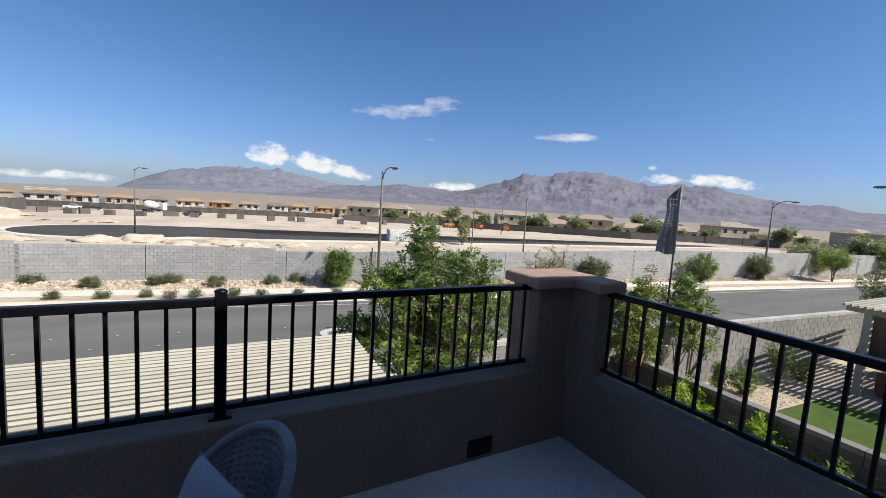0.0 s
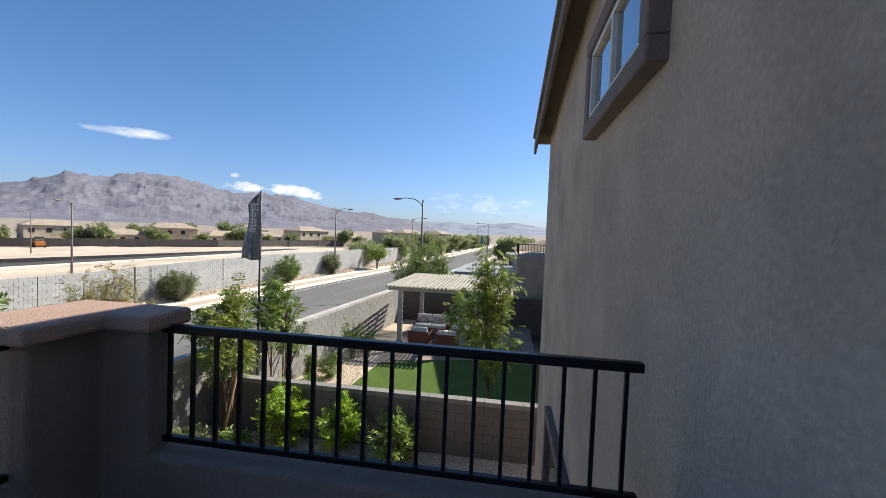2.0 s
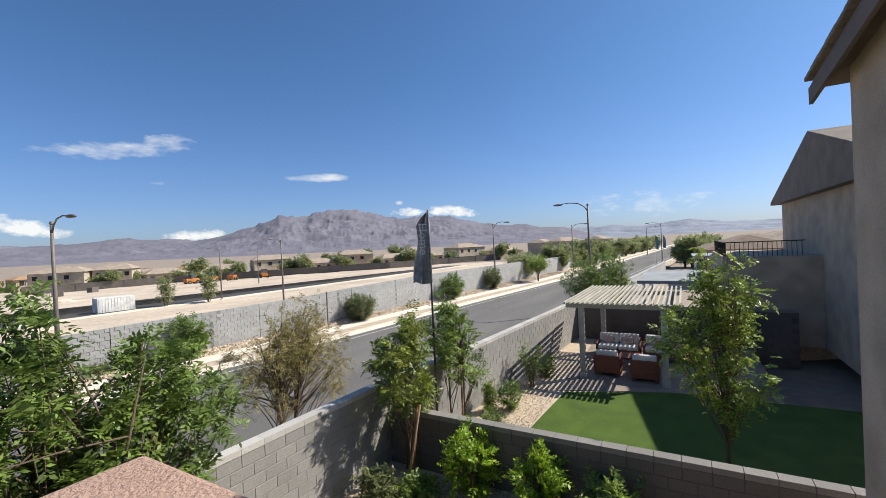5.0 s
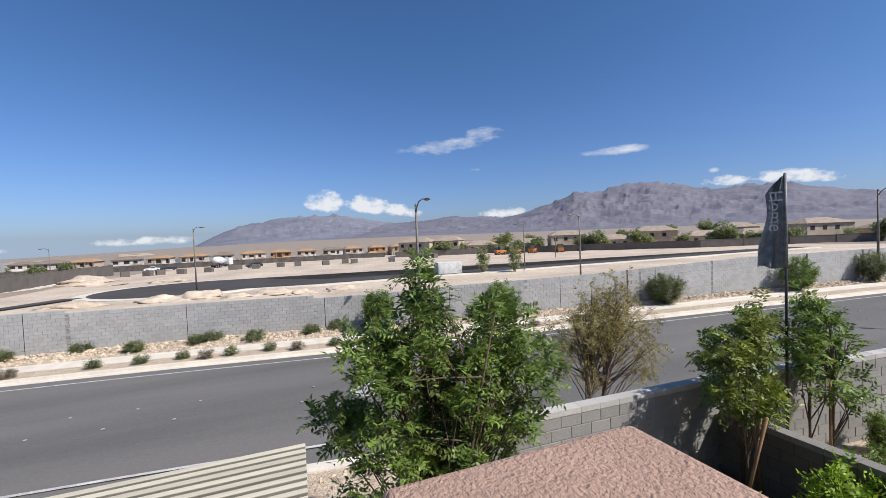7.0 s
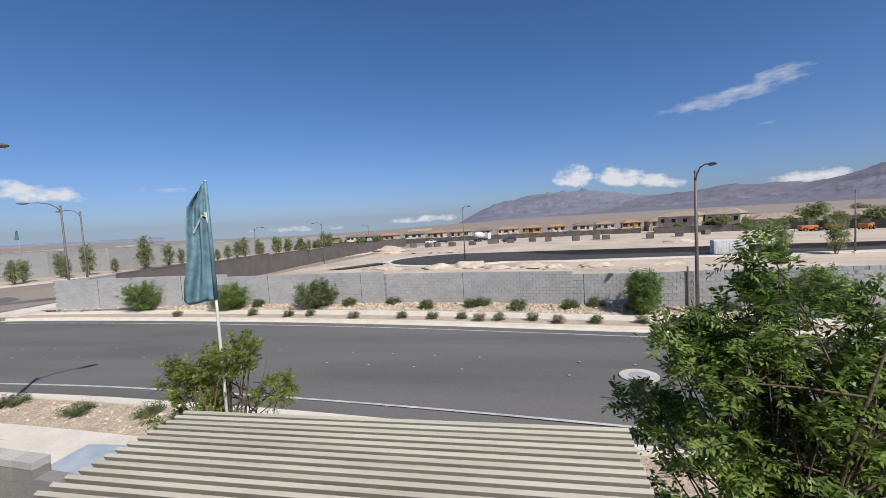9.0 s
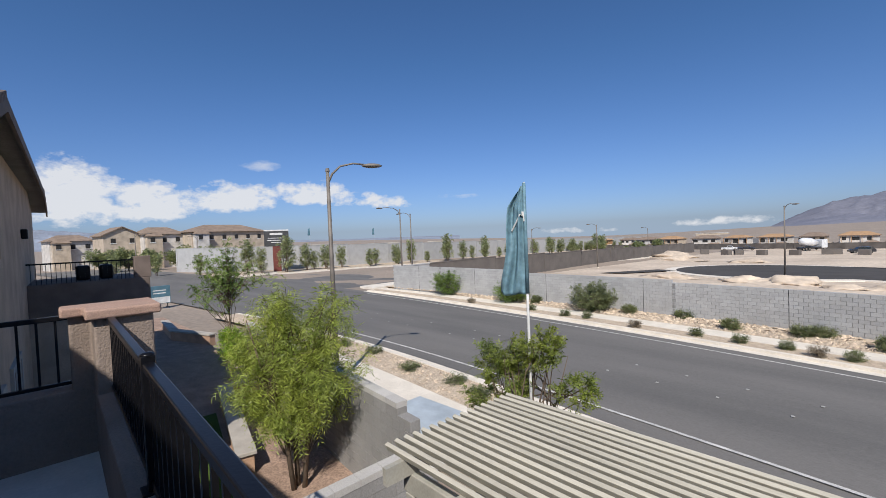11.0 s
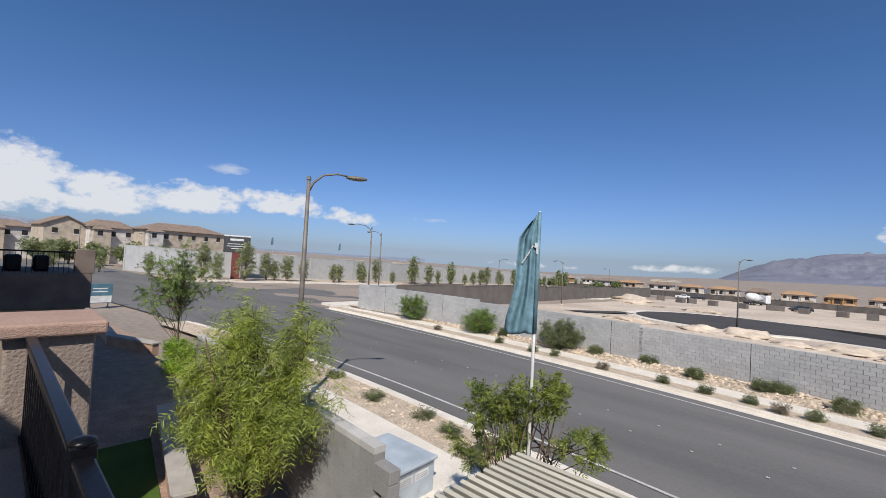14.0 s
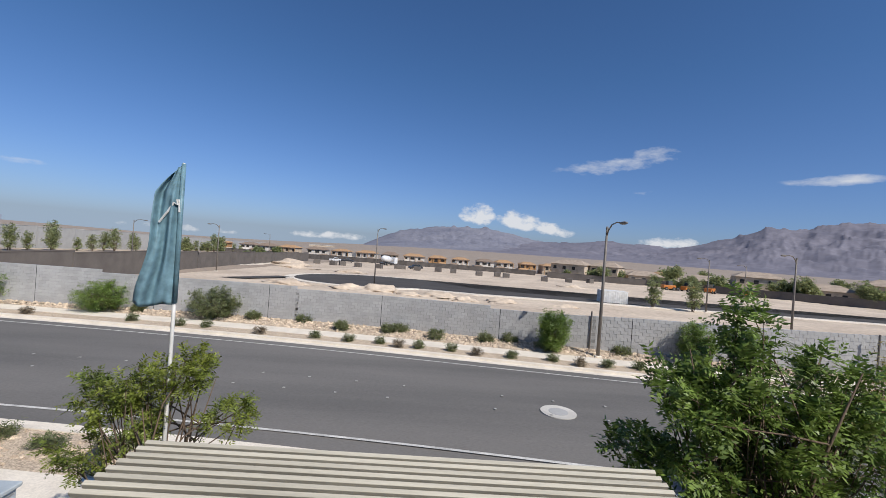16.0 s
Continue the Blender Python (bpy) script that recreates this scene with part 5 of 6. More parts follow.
def window_unit(parent, m, w, h, trim=0.12, trim_mat=None, mull=1, label=""):
    """A framed window, in its own plane: x across, z up, y outwards."""
    g = part("window", bx(-w / 2, w / 2, -0.02, 0.02, 0, h), M_GLASS, parent, label)
    g.matrix_basis = m
    tm = trim_mat or M_TRIM_L
    for a in ((-w / 2 - trim, w / 2 + trim, -trim, -0.002), (-w / 2 - trim, w / 2 + trim, h + 0.002, h + trim)):
        part("trim", bx(a[0], a[1], -0.02, 0.06, a[2], a[3], 0.008), tm, g)
    for sx in (-1, 1):
        x = sx * (w / 2 + trim / 2)
        part("trim", bx(x - trim / 2, x + trim / 2, -0.02, 0.058, -0.001, h + 0.001, 0.008), tm, g)
    for k in range(mull + 2):
        x = -w / 2 + 0.025 + k * (w - 0.05) / (mull + 1)
        part("frame", bx(x - 0.025, x + 0.025, -0.01, 0.035, 0, h), M_VINYL, g)
    for z in (0.025, h - 0.025):
        part("frame", bx(-w / 2, w / 2, -0.01, 0.033, z - 0.025, z + 0.025), M_VINYL, g)
    return g


nh = thing("neighbour_house", "tan stucco two-storey house with a grey tiled gable roof", "house")
NX0, NX1, NY = -25.9, -9.1, -1.1
NR = (NX0 + NX1) / 2
NM = 6.5            # from the middle to where the slope ends in a flat top
def nz(x): return 6.5 + min(8.8 - abs(x - NR), 8.8 - NM) * 0.31
part("wall", prism([(NX0, 0), (NX1, 0), (NX1, nz(NX1) - 0.16), (NR + NM, nz(NR) - 0.16), (NR - NM, nz(NR) - 0.16), (NX0, nz(NX0) - 0.16)], -14, NY), M_STUCCO_N, nh, "rough tan stucco wall")
tile_g = finish("tile", bx(-0.2, 0.2, -0.164, 0.164, 0, 0.03, 0.006), M_TILE_G)
verge_me = finish("verge_tile", bx(-0.085, 0.085, -0.03, 0.03, -0.07, 0.07, 0.01), M_FASCIA)
ridge_me = finish("ridge_tile", tube(bmesh.new(), [(0, -0.2, 0), (0, 0.2, 0.008)], [0.07, 0.075], 10), M_TRIM_L)
for s in (1, -1):
    e, m = NR + s * 8.72, NR + s * NM
    rf = part("roof", prism([(e, nz(e)), (m, nz(m)), (NR, nz(m)), (NR, nz(m) - 0.09), (m, nz(m) - 0.09), (e, nz(e) - 0.09)], -14.4, NY + 0.42), M_TILE_G, nh, "weathered grey tile roof")
    part("bargeboard", prism([(e, nz(e) - 0.05), (m, nz(m) - 0.05), (NR, nz(m) - 0.05), (NR, nz(m) - 0.26), (m, nz(m) - 0.26), (e, nz(e) - 0.26)], NY + 0.42, NY + 0.47), M_FASCIA, rf)
    for k in range(10):      # the ends of the verge tiles
        x = NR + s * (8.66 - 0.22 * k)
        tl = part("verge_tile", verge_me, M_FASCIA, rf)
        tl.matrix_basis = pose(x, NY + 0.445, nz(x) - 0.01, 0, s * math.degrees(math.atan(0.31)), 0)
    if s > 0:               # courses of flat tiles on the slope that faces the balcony
        for k in range(6):
            for j in range(26):
                x = NR + 8.58 - 0.36 * k
                tl = part("tile", tile_g, M_TILE_G, rf)
                tl.matrix_basis = pose(x, NY + 0.24 - 0.335 * j - 0.16 * (k % 2), nz(x) + 0.012 + 0.006 * ((j * 7 + k * 3) % 3), 0, math.degrees(math.atan(0.31)) - 3, 0)
        for j in range(22):
            part("ridge_tile", ridge_me, M_TRIM_L, rf).matrix_basis = pose(NR + NM + 0.02, NY + 0.2 - 0.43 * j, nz(NR) + 0.005 + 0.008 * (j % 2))
# board given the dark trim tone to show it in shade
part("fascia", bx(NX1 + 0.28, NX1 + 0.33, -14.4, NY + 0.42, nz(NX1 + 0.45) - 0.24, nz(NX1 + 0.45) - 0.07), M_TRIM, nh)
part("soffit", bx(NX1, NX1 + 0.28, -14.4, NY + 0.4, nz(NX1 + 0.45) - 0.22, nz(NX1 + 0.45) - 0.19), M_TRIM_L, nh)
window_unit(nh, pose(-12.4, NY + 0.03, 4.68), 2.0, 1.65, 0.17, M_STUCCO_N, 1, "tall window in a pale trim")
window_unit(nh, pose(-12.2, NY + 0.01, 0.9), 1.5, 1.3, 0.15, M_TRIM_L, 1)
window_unit(nh, pose(-15.5, NY + 0.01, 0.6), 1.8, 1.6, 0.15, M_TRIM_L, 1)
for x, y, h, r in ((-14.0, -2.42, 1.5, 0.085), (-13.4, -2.75, 0.88, 0.04)):
    v = part("vent_pipe", tube(bmesh.new(), [(x, y, nz(x) - 0.1), (x, y, nz(x) + h)], [r, r], 14), M_TRIM_L, nh, "pale metal roof vent", smooth=True)
    part("vent_cap", tube(bmesh.new(), [(x, y, nz(x) + h), (x, y, nz(x) + h + 0.14)], [r * 1.35, r * 1.35], 14), M_TRIM_L, v)
# brown stucco in the dark trim tone, which also carries the balcony's shade
nb = part("balcony_wall", bx(-24.5, -20.6, NY, 2.15, 2.6, 3.72, 0.02), M_TRIM, nh, "brown stucco balcony with its shade in the colour")
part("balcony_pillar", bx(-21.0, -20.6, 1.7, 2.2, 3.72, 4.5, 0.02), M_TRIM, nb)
part("balcony_support", bx(-24.4, -20.7, NY, 2.05, 0, 2.6), M_STUCCO, nb)
part("top_rail", bx(-20.72, -20.68, NY, 1.7, 4.36, 4.41), M_IRON, nb)
for k in range(22):
    part("baluster", bx(-20.708, -20.692, NY + 0.1 + k * 0.122 - 0.008, NY + 0.1 + k * 0.122 + 0.008, 3.72, 4.36), M_IRON, nb)
for y in (0.1, 0.75):
    part("patio_chair_back", bx(-21.9, -21.4, y, y + 0.4, 3.72, 4.25, 0.08), M_IRON, nb)
nh.matrix_basis = pose(NX1, NY, 0, rz=-0.9) @ pose(-NX1, -NY, 0)
sc = part("wall_lamp", bx(-19.9, -19.7, NY, NY + 0.16, 5.2, 5.5, 0.03), M_IRON, nh, "small black wall lantern")

# ---- neighbouring house to the east ----
eh = thing("neighbour_house", "grey stucco two-storey house with a railed balcony", "house")
part("wall", bx(13.4, 29, -14, -5.5, 0, 6.3), M_STUCCO, eh)
part("roof", prism([(12.9, 6.3), (21.2, 8.6), (29.6, 6.3), (29.6, 6.15), (12.9, 6.15)], -14.4, -5.1), M_TILE, eh, "brown tile roof")
eb = part("balcony_wall", bx(21.5, 29, -5.5, -2.2, 0, 3.7, 0.02), M_STUCCO, eh, "shaded stucco balcony wall")
part("top_rail", bx(21.6, 29, -2.34, -2.30, 4.3, 4.34), M_IRON, eb)
part("top_rail", bx(21.6, 21.64, -5, -2.34, 4.3, 4.34), M_IRON, eb)
for k in range(44):
    part("baluster", bx(21.66 + k * 0.165, 21.682 + k * 0.165, -2.33, -2.31, 3.7, 4.3), M_IRON, eb)
for k in range(16):
    part("baluster", bx(21.61, 21.632, -4.9 + k * 0.16, -4.88 + k * 0.16, 3.7, 4.3), M_IRON, eb)
M_ROOFING = material("grey_roofing", (0.34, 0.35, 0.36), 0.7, 0.08, 1.0, 20, 0.1)
# carport-like flat roofs and walls along the street to the east
for x0, x1, y0, y1, z, lab in ((23.2, 30, -2.1, 1.4, 2.35, "grey flat-roofed patio cover"), (49.5, 56, -5.5, -1.5, 2.35, "grey flat-roofed shed")):
    t = thing("patio_roof", lab, "shed", ((x0 + x1) / 2, (y0 + y1) / 2, 0))
    hx, hy = (x1 - x0) / 2, (y1 - y0) / 2
    part("roof", bx(-hx, hx, -hy, hy, z, z + 0.16, 0.01), M_ROOFING, t)
    for sx in (-1, 1):
        for sy in (-1, 1):
            part("post", bx(sx * (hx - 0.3) - 0.07, sx * (hx - 0.3) + 0.07, sy * (hy - 0.3) - 0.07, sy * (hy - 0.3) + 0.07, -0.1, z), M_WHITE, t)

# ---- building site across the street ----
M_OSB = material("roof_sheathing", (0.46, 0.28, 0.15), 0.9, 0.15, 1.5, 10, 0.1)
M_WRAP = material("pale_wrap", (0.62, 0.58, 0.53), 0.9, 0.06, 0.8, 8, 0.1)
M_FRAMING = material("framing_wood", (0.42, 0.24, 0.11), 0.9, 0.2, 2, 15, 0.2)
M_BEIGE = material("beige_stucco", (0.52, 0.43, 0.33), 0.95, 0.06, 0.8, 15, 0.3)
M_BROWNROOF = material("brown_tile", (0.27, 0.2, 0.15), 0.95, 0.15, 0.8, 12, 0.3)
M_HOLE = material("dark_opening", (0.03, 0.028, 0.026), 0.8, 0.1, 2, 10, 0)
M_DKGREY = material("dark_panel", (0.06, 0.06, 0.062), 0.7, 0.1, 1, 10, 0.1)


def gable(bm, x0, x1, y0, y1, z, h, over=0.5):
    xm = (x0 + x1) / 2
    v = [bm.verts.new(p) for p in ((x0 - over, y0 - over, z), (x1 + over, y0 - over, z), (x1 + over, y1 + over, z), (x0 - over, y1 + over, z),
                                   (x0 + (x1 - x0) * 0.25, (y0 + y1) / 2, z + h), (x1 - (x1 - x0) * 0.25, (y0 + y1) / 2, z + h))]
    for f in ((0, 1, 5, 4), (1, 2, 5), (2, 3, 4, 5), (3, 0, 4), (3, 2, 1, 0)):
        bm.faces.new([v[i] for i in f])
    return bm


def site_house(x, y, rz, kind, seed):
    """A two-storey house under construction: wrap, framed openings, bare roof sheathing."""
    r = random.Random(seed)
    z = gz(x, y)
    t = thing("unfinished_house", "two-storey house under construction with bare roof boards" if kind else "nearly finished pale two-storey house", "house", (x, y, z), rz, "houses on the building site")
    w = r.uniform(4.2, 5.0)
    lower = M_WRAP if r.random() < 0.6 else M_BEIGE
    upper = M_FRAMING if kind == 2 else (M_WRAP if r.random() < 0.6 else M_BEIGE)
    roof_mat = M_OSB if kind else M_BROWNROOF
    a0, a1 = r.uniform(0, 1.8), r.uniform(0, 1.6)
    part("wall", bx(-w, w, -4.5, 4.5, -2.0, 1.8), lower, t)
    part("wall", bx(-w + a0, w - a1, -4.2, 4.5, 1.8, 4.1), upper, t)
    part("roof", gable(bmesh.new(), -w + a0, w - a1, -4.2, 4.5, 4.1, r.uniform(0.9, 1.3)), roof_mat, t)
    # dark strip along the roof edge that draws the eave's shadow
    part("fascia", bx(-w + a0 - 0.52, w - a1 + 0.52, -4.74, -4.70, 3.92, 4.12), M_FASCIA, t)
    e = r.choice((-1, 1))
    g0, g1 = sorted((e * w, e * w * r.uniform(0.0, 0.3)))
    part("wing", bx(g0, g1, -6.2, -4.5, -2.0, 1.7), M_WRAP if r.random() < 0.5 else M_BEIGE, t)
    part("roof", gable(bmesh.new(), g0, g1, -6.2, -4.2, 1.7, 0.7, 0.35), M_OSB if kind == 2 else M_BROWNROOF, t)
    part("garage_opening", bx(g0 + 0.5, g1 - 0.5, -6.28, -6.15, -0.6, 1.2), M_HOLE, t)
    for k in range(3):
        xx = -w + 1.7 + k * 2.8 + r.uniform(-0.4, 0.4)
        h = r.uniform(0.45, 0.95)
        part("window", bx(xx - h, xx + h, -4.26, -4.15, 2.2 if r.random() < 0.4 else 2.6, 3.6), M_HOLE, t)
        part("window", bx(xx - 0.6, xx + 0.8, -4.56, -4.45, -0.4, 1.2), M_HOLE, t)
    if kind:
        for k in range(4):
            part("stud", bx(-w + 0.8 + k * 2.4, -w + 0.95 + k * 2.4, -4.75, -4.6, -1.0, 3.9), M_FRAMING, t)
    return t


hx = -74.0
for i, (kind, dy) in enumerate(((0, 0), (1, -4), (0, 3), (1, 0), (1, 2), (0, 0), (1, 1), (2, 0), (1, 3), (0, 1), (1, 0), (2, 2), (1, 0))):
    site_house(hx, 192 + dy - 0.08 * abs(hx) + (6 if hx > 30 else 0), random.Random(i).uniform(-6, 6), kind, i)
    hx += 10.6
for i, (x, y) in enumerate(((72, 186), (82, 190), (60, 176), (92, 196), (101, 186), (-92, 210), (-104, 206))):
    site_house(x, y, 10, 0 if i % 2 else 2, 40 + i)

# stacks of blocks
for i, (x, y) in enumerate(((-37.2, 129.2), (-31, 124), (-28.8, 126), (-23.9, 125), (-17.7, 125), (-12.7, 130.4), (-11.2, 131), (-6.5, 128), (0, 129), (4.7, 129.7), (12.2, 125.2), (18.3, 128.8), (20.3, 124.7), (30, 118), (38, 121), (47, 128))):
    t = thing("block_stack", "grey stack of concrete blocks on the graded dirt", "building material", (x, y, gz(x, y) + 0.1), random.Random(i).uniform(-30, 30), "block stacks")
    for k in range(2):
        part("layer", bx(-0.95, 0.95, -0.7, 0.7, k * 0.66, k * 0.66 + 0.645, 0.02), M_BROWNBLOCK, t)
# dirt mounds
for i, (x, y, s) in enumerate(((-9.5, 55, 1.15), (-13.4, 55, 0.8), (-1.5, 52.5, 0.9), (6.7, 51.5, 0.7), (-5, 52, 0.6), (-39, 111, 1.9), (-33, 95, 1.4), (-20, 92, 1.0), (30, 95, 1.0), (-21.5, 56, 0.9), (14, 50, 0.6), (1.8, 51, 0.55))):
    b = bmesh.new()
    bmesh.ops.create_icosphere(b, subdivisions=4, radius=1.0)
    for v in b.verts:
        f = 1 + 0.5 * noise.noise(v.co * 1.9 + Vector((i * 3.1, 0, 0))) + 0.22 * noise.noise(v.co * 4.5) + 0.12 * noise.noise(v.co * 11)
        v.co = Vector((v.co.x * 3.2 * s * f, v.co.y * 2.0 * s * f, max(v.co.z, -0.2) ** 3 * 0.72 * s * f if v.co.z > 0 else -0.2 * s))
    ob = part("dirt_mound", b, M_SITE, smooth=True)
    ob.location = (x, y, gz(x, y) + 0.14)
    tagged(ob, "loose mound of pale excavated dirt", "dirt", "dirt mounds")

# ---- vehicles ----
M_CARW = material("car_white", (0.72, 0.72, 0.72), 0.3, 0.03, 2, 20, 0, spec=0.6)
M_CARD = material("car_dark", (0.03, 0.03, 0.035), 0.3, 0.05, 2, 20, 0, spec=0.6)
M_TYRE = material("tyre", (0.02, 0.02, 0.02), 0.9, 0.1, 5, 30, 0.1)
M_ORANGE = material("machine_orange", (0.55, 0.19, 0.04), 0.5, 0.1, 2, 20, 0.05)
M_TEAL = material("truck_teal", (0.10, 0.20, 0.25), 0.4, 0.05, 2, 20, 0, spec=0.5)


def wheels(t, xs, y, r):
    for x in xs:
        for s in (-1, 1):
            w = part("wheel", tube(bmesh.new(), [(x, s * y - 0.11, r), (x, s * y + 0.11, r)], [r, r], 16), M_TYRE, t)
            part("rim", tube(bmesh.new(), [(x, s * y - 0.12, r), (x, s * y + 0.12, r)], [r * 0.55] * 2, 12), M_GALV, w)


def car(name, label, at, rz, mat, bed=False):
    t = thing(name, label, "car", at, rz)
    side = [(-2.3, 0.35), (2.3, 0.35), (2.35, 0.75), (1.9, 0.95), (1.1, 1.0), (0.5, 1.5), (-0.5 if bed else -1.6, 1.52), (-0.8 if bed else -2.1, 1.0), (-2.3, 0.95)]
    b = prism(side, -0.88, 0.88)
    bmesh.ops.recalc_face_normals(b, faces=b.faces)
    bmesh.ops.bevel(b, geom=list(b.edges), offset=0.05, segments=2, affect="EDGES")
    part("body", b, mat, t)
    g = prism([(0.95, 1.02), (0.46, 1.44), (-0.45 if bed else -1.5, 1.45), (-0.7 if bed else -1.85, 1.02)], -0.895, 0.895)
    part("window", g, M_GLASS, t)
    wheels(t, (-1.4, 1.45), 0.8, 0.34)
    return t


def far_at(x, y, dz=0.12):
    return (x, y, gz(x, y) + dz)


car("pickup_truck", "white pickup parked on the building site", far_at(-38.5, 160), 10, M_CARW, True)
car("pickup_truck", "dark pickup parked on the building site", far_at(-34, 160), 8, M_CARD, True)
car("parked_car", "dark car parked on the graded dirt", far_at(-7.4, 138.5), 200, M_CARD)
car("parked_car", "white car on the distant street", (152, 1.5, gz(152, 1) + 0.0), -4, M_CARW)
mx_ = thing("mixer_truck", "white concrete mixer truck on the building site", "truck", far_at(-18.5, 160), 60)
part("cab", bx(2.4, 4.4, -1.2, 1.2, 0.6, 3.0, 0.15), M_CARW, mx_)
part("chassis", bx(-4.4, 4.2, -0.9, 0.9, 0.6, 1.0, 0.03), M_CARD, mx_)
part("drum", tube(bmesh.new(), [(-4.2, 0, 2.9), (-3.2, 0, 2.6), (-0.8, 0, 2.3), (1.9, 0, 2.0)], [0.55, 1.15, 1.35, 0.7], 18), M_CARW, mx_, smooth=True)
wheels(mx_, (-3.4, -2.2, 3.3), 1.05, 0.52)
pk = thing("portable_sign", "teal and white portable sign standing beside the street", "sign", (-46.5, 6.4, gz(-46.5, 6.4)), 98)
pb = part("board", bx(-0.85, 0.85, -0.05, 0.05, 0.35, 1.95, 0.02), M_TEAL, pk, "teal sign board")
part("panel", bx(-0.8, 0.8, -0.058, -0.052, 0.4, 0.95), M_WHITE, pb, "white lower panel")
for z in (1.25, 1.5):
    part("bar", bx(-0.5, 0.5, -0.058, -0.052, z, z + 0.09), M_WHITE, pb)
for x in (-0.6, 0.6):
    part("leg", bx(x - 0.04, x + 0.04, -0.3, 0.3, 0.0, 0.06), M_IRON, pk)
    part("post", bx(x - 0.03, x + 0.03, -0.03, 0.03, 0.05, 0.4), M_IRON, pk)
# machines and pallets far off on the right
for i, (x, y) in enumerate(((66, 118), (71, 117), (76, 115), (83, 110))):
    t = thing("loader", "orange construction machine on the far lot", "machine", far_at(x, y), 20 * i, "construction machines")
    part("body", bx(-2, 1.6, -0.9, 0.9, 0.5, 1.5, 0.08), M_ORANGE, t)
    part("cab", bx(-0.6, 0.7, -0.8, 0.8, 1.5, 2.6, 0.06), M_GLASS, t)
    part("bucket", bx(1.7, 2.5, -1.0, 1.0, 0.1, 0.8, 0.05), M_CARD, t)
    wheels(t, (-1.2, 1.0), 0.95, 0.5)
wc = thing("site_container", "white storage container on the graded lot", "container", far_at(24.5, 61), -8)
part("body", bx(-1.9, 1.9, -1.1, 1.1, 0.1, 1.9, 0.02), M_WHITE, wc)
for k in range(12):
    part("rib", bx(-1.75 + k * 0.31, -1.68 + k * 0.31, -1.13, -1.1, 0.2, 1.8), M_WHITE, wc)

# ---- long brown walls of the tracts round the site ----


def plain_wall(name, label, pts, h, mat, cap=0.12, dz=0.0):
    bm, bc = bmesh.new(), bmesh.new()
    for (x0, y0), (x1, y1) in zip(pts, pts[1:]):
        n = max(1, round(math.hypot(x1 - x0, y1 - y0) / 12))
        for k in range(n):
            ax, ay = x0 + (x1 - x0) * k / n, y0 + (y1 - y0) * k / n
            L = math.hypot(x1 - x0, y1 - y0) / n
            z = gz(ax, ay) + dz
            m = Matrix.Translation((ax, ay, z)) @ Matrix.Rotation(math.atan2(y1 - y0, x1 - x0), 4, "Z")
            box(bm, 0, L + 0.02, -0.1, 0.1, -0.8, h, 0, m)
            box(bc, -0.02, L + 0.04, -0.14, 0.14, h, h + cap, 0, m)
            box(bm, -0.2, 0.2, -0.2, 0.2, -0.8, h + 0.1, 0, m)
    w = tagged(part(name, bm, mat), label, "wall", kind="structure")
    part("coping", bc, mat, w)
    return w


plain_wall("wall_site_west", "long brown block wall beside the side street", [(-40.5, 33), (-42, 60), (-44, 100), (-46, 150)], 2.7, M_BROWNBLOCK)
plain_wall("wall_site_end", "pale grey block wall returning along the side street", [(-40, 27.8), (-40.4, 33.0)], 2.6, M_CMU)
plain_wall("wall_tract_east", "long brown block wall before the houses", [(40, 150), (70, 138), (84, 118), (112, 84), (150, 60)], 2.2, M_BROWNBLOCK)
plain_wall("wall_tract_north", "long low grey wall behind the building site", [(-95, 178), (-60, 176), (0, 172), (40, 168)], 1.9, M_BROWN_SHADE_J)
plain_wall("wall_crossing", "tall pale grey block wall beyond the crossing", [(-113, 20), (-96, 27), (-93, 40), (-95, 90), (-100, 170), (-104, 260)], 5.1, M_CMU)
plain_wall("wall_street_east", "grey block wall along the street to the east", [(33, 3.4), (60, 1.4)], 1.9, M_CMU)
sheet("verge_crossing", [-95, -88, -80.5], list(np.arange(20, 300, 14)), lambda x, y: gz(x, y) + 0.14, M_GRAVEL, "gravel strip planted with small trees", "gravel")
bm = bmesh.new()
for y in np.arange(20, 300, 10):
    box(bm, -80.6, -80.3, y, y + 9.98, gz(-80, y) - 0.2, gz(-80, y) + 0.18)
tagged(part("kerb_crossing", bm, M_CONCRETE), "pale concrete kerb of the side street", "kerb", kind="structure")
bm = bmesh.new()
for y in np.arange(27, 130, 6):
    box(bm, -46.6, -43.4, y, y + 5.98, gz(-45, y) - 0.3, gz(-45, y) + 0.14)
tagged(part("pavement_crossing", bm, M_CONCRETE), "pale concrete footpath round the corner", "pavement", kind="structure")

# tall sign board beyond the crossing
sg = thing("sign_board", "dark advertising board on a red-brown pylon", "sign", (-88, 33, gz(-88, 33)), 72)
M_PYLON = material("pylon_red", (0.17, 0.05, 0.04), 0.8, 0.1, 1, 10, 0.1)
part("pylon", bx(-0.75, 0.75, -0.3, 0.3, 0, 5.4, 0.05), M_PYLON, sg)
bd = part("board", bx(-2.3, 2.4, -0.35, -0.2, 5.3, 8.4, 0.03), M_DKGREY, sg, "black board")
for z, w in ((7.6, 1.2), (6.9, 1.6), (6.45, 1.7), (6.0, 1.0)):
    part("bar", bx(-w, w, -0.37, -0.352, z, z + (0.4 if z > 7 else 0.12)), M_WHITE, bd)
part("frame", bx(-2.3, 2.4, -0.36, -0.19, 8.41, 8.65), M_WHITE, bd)

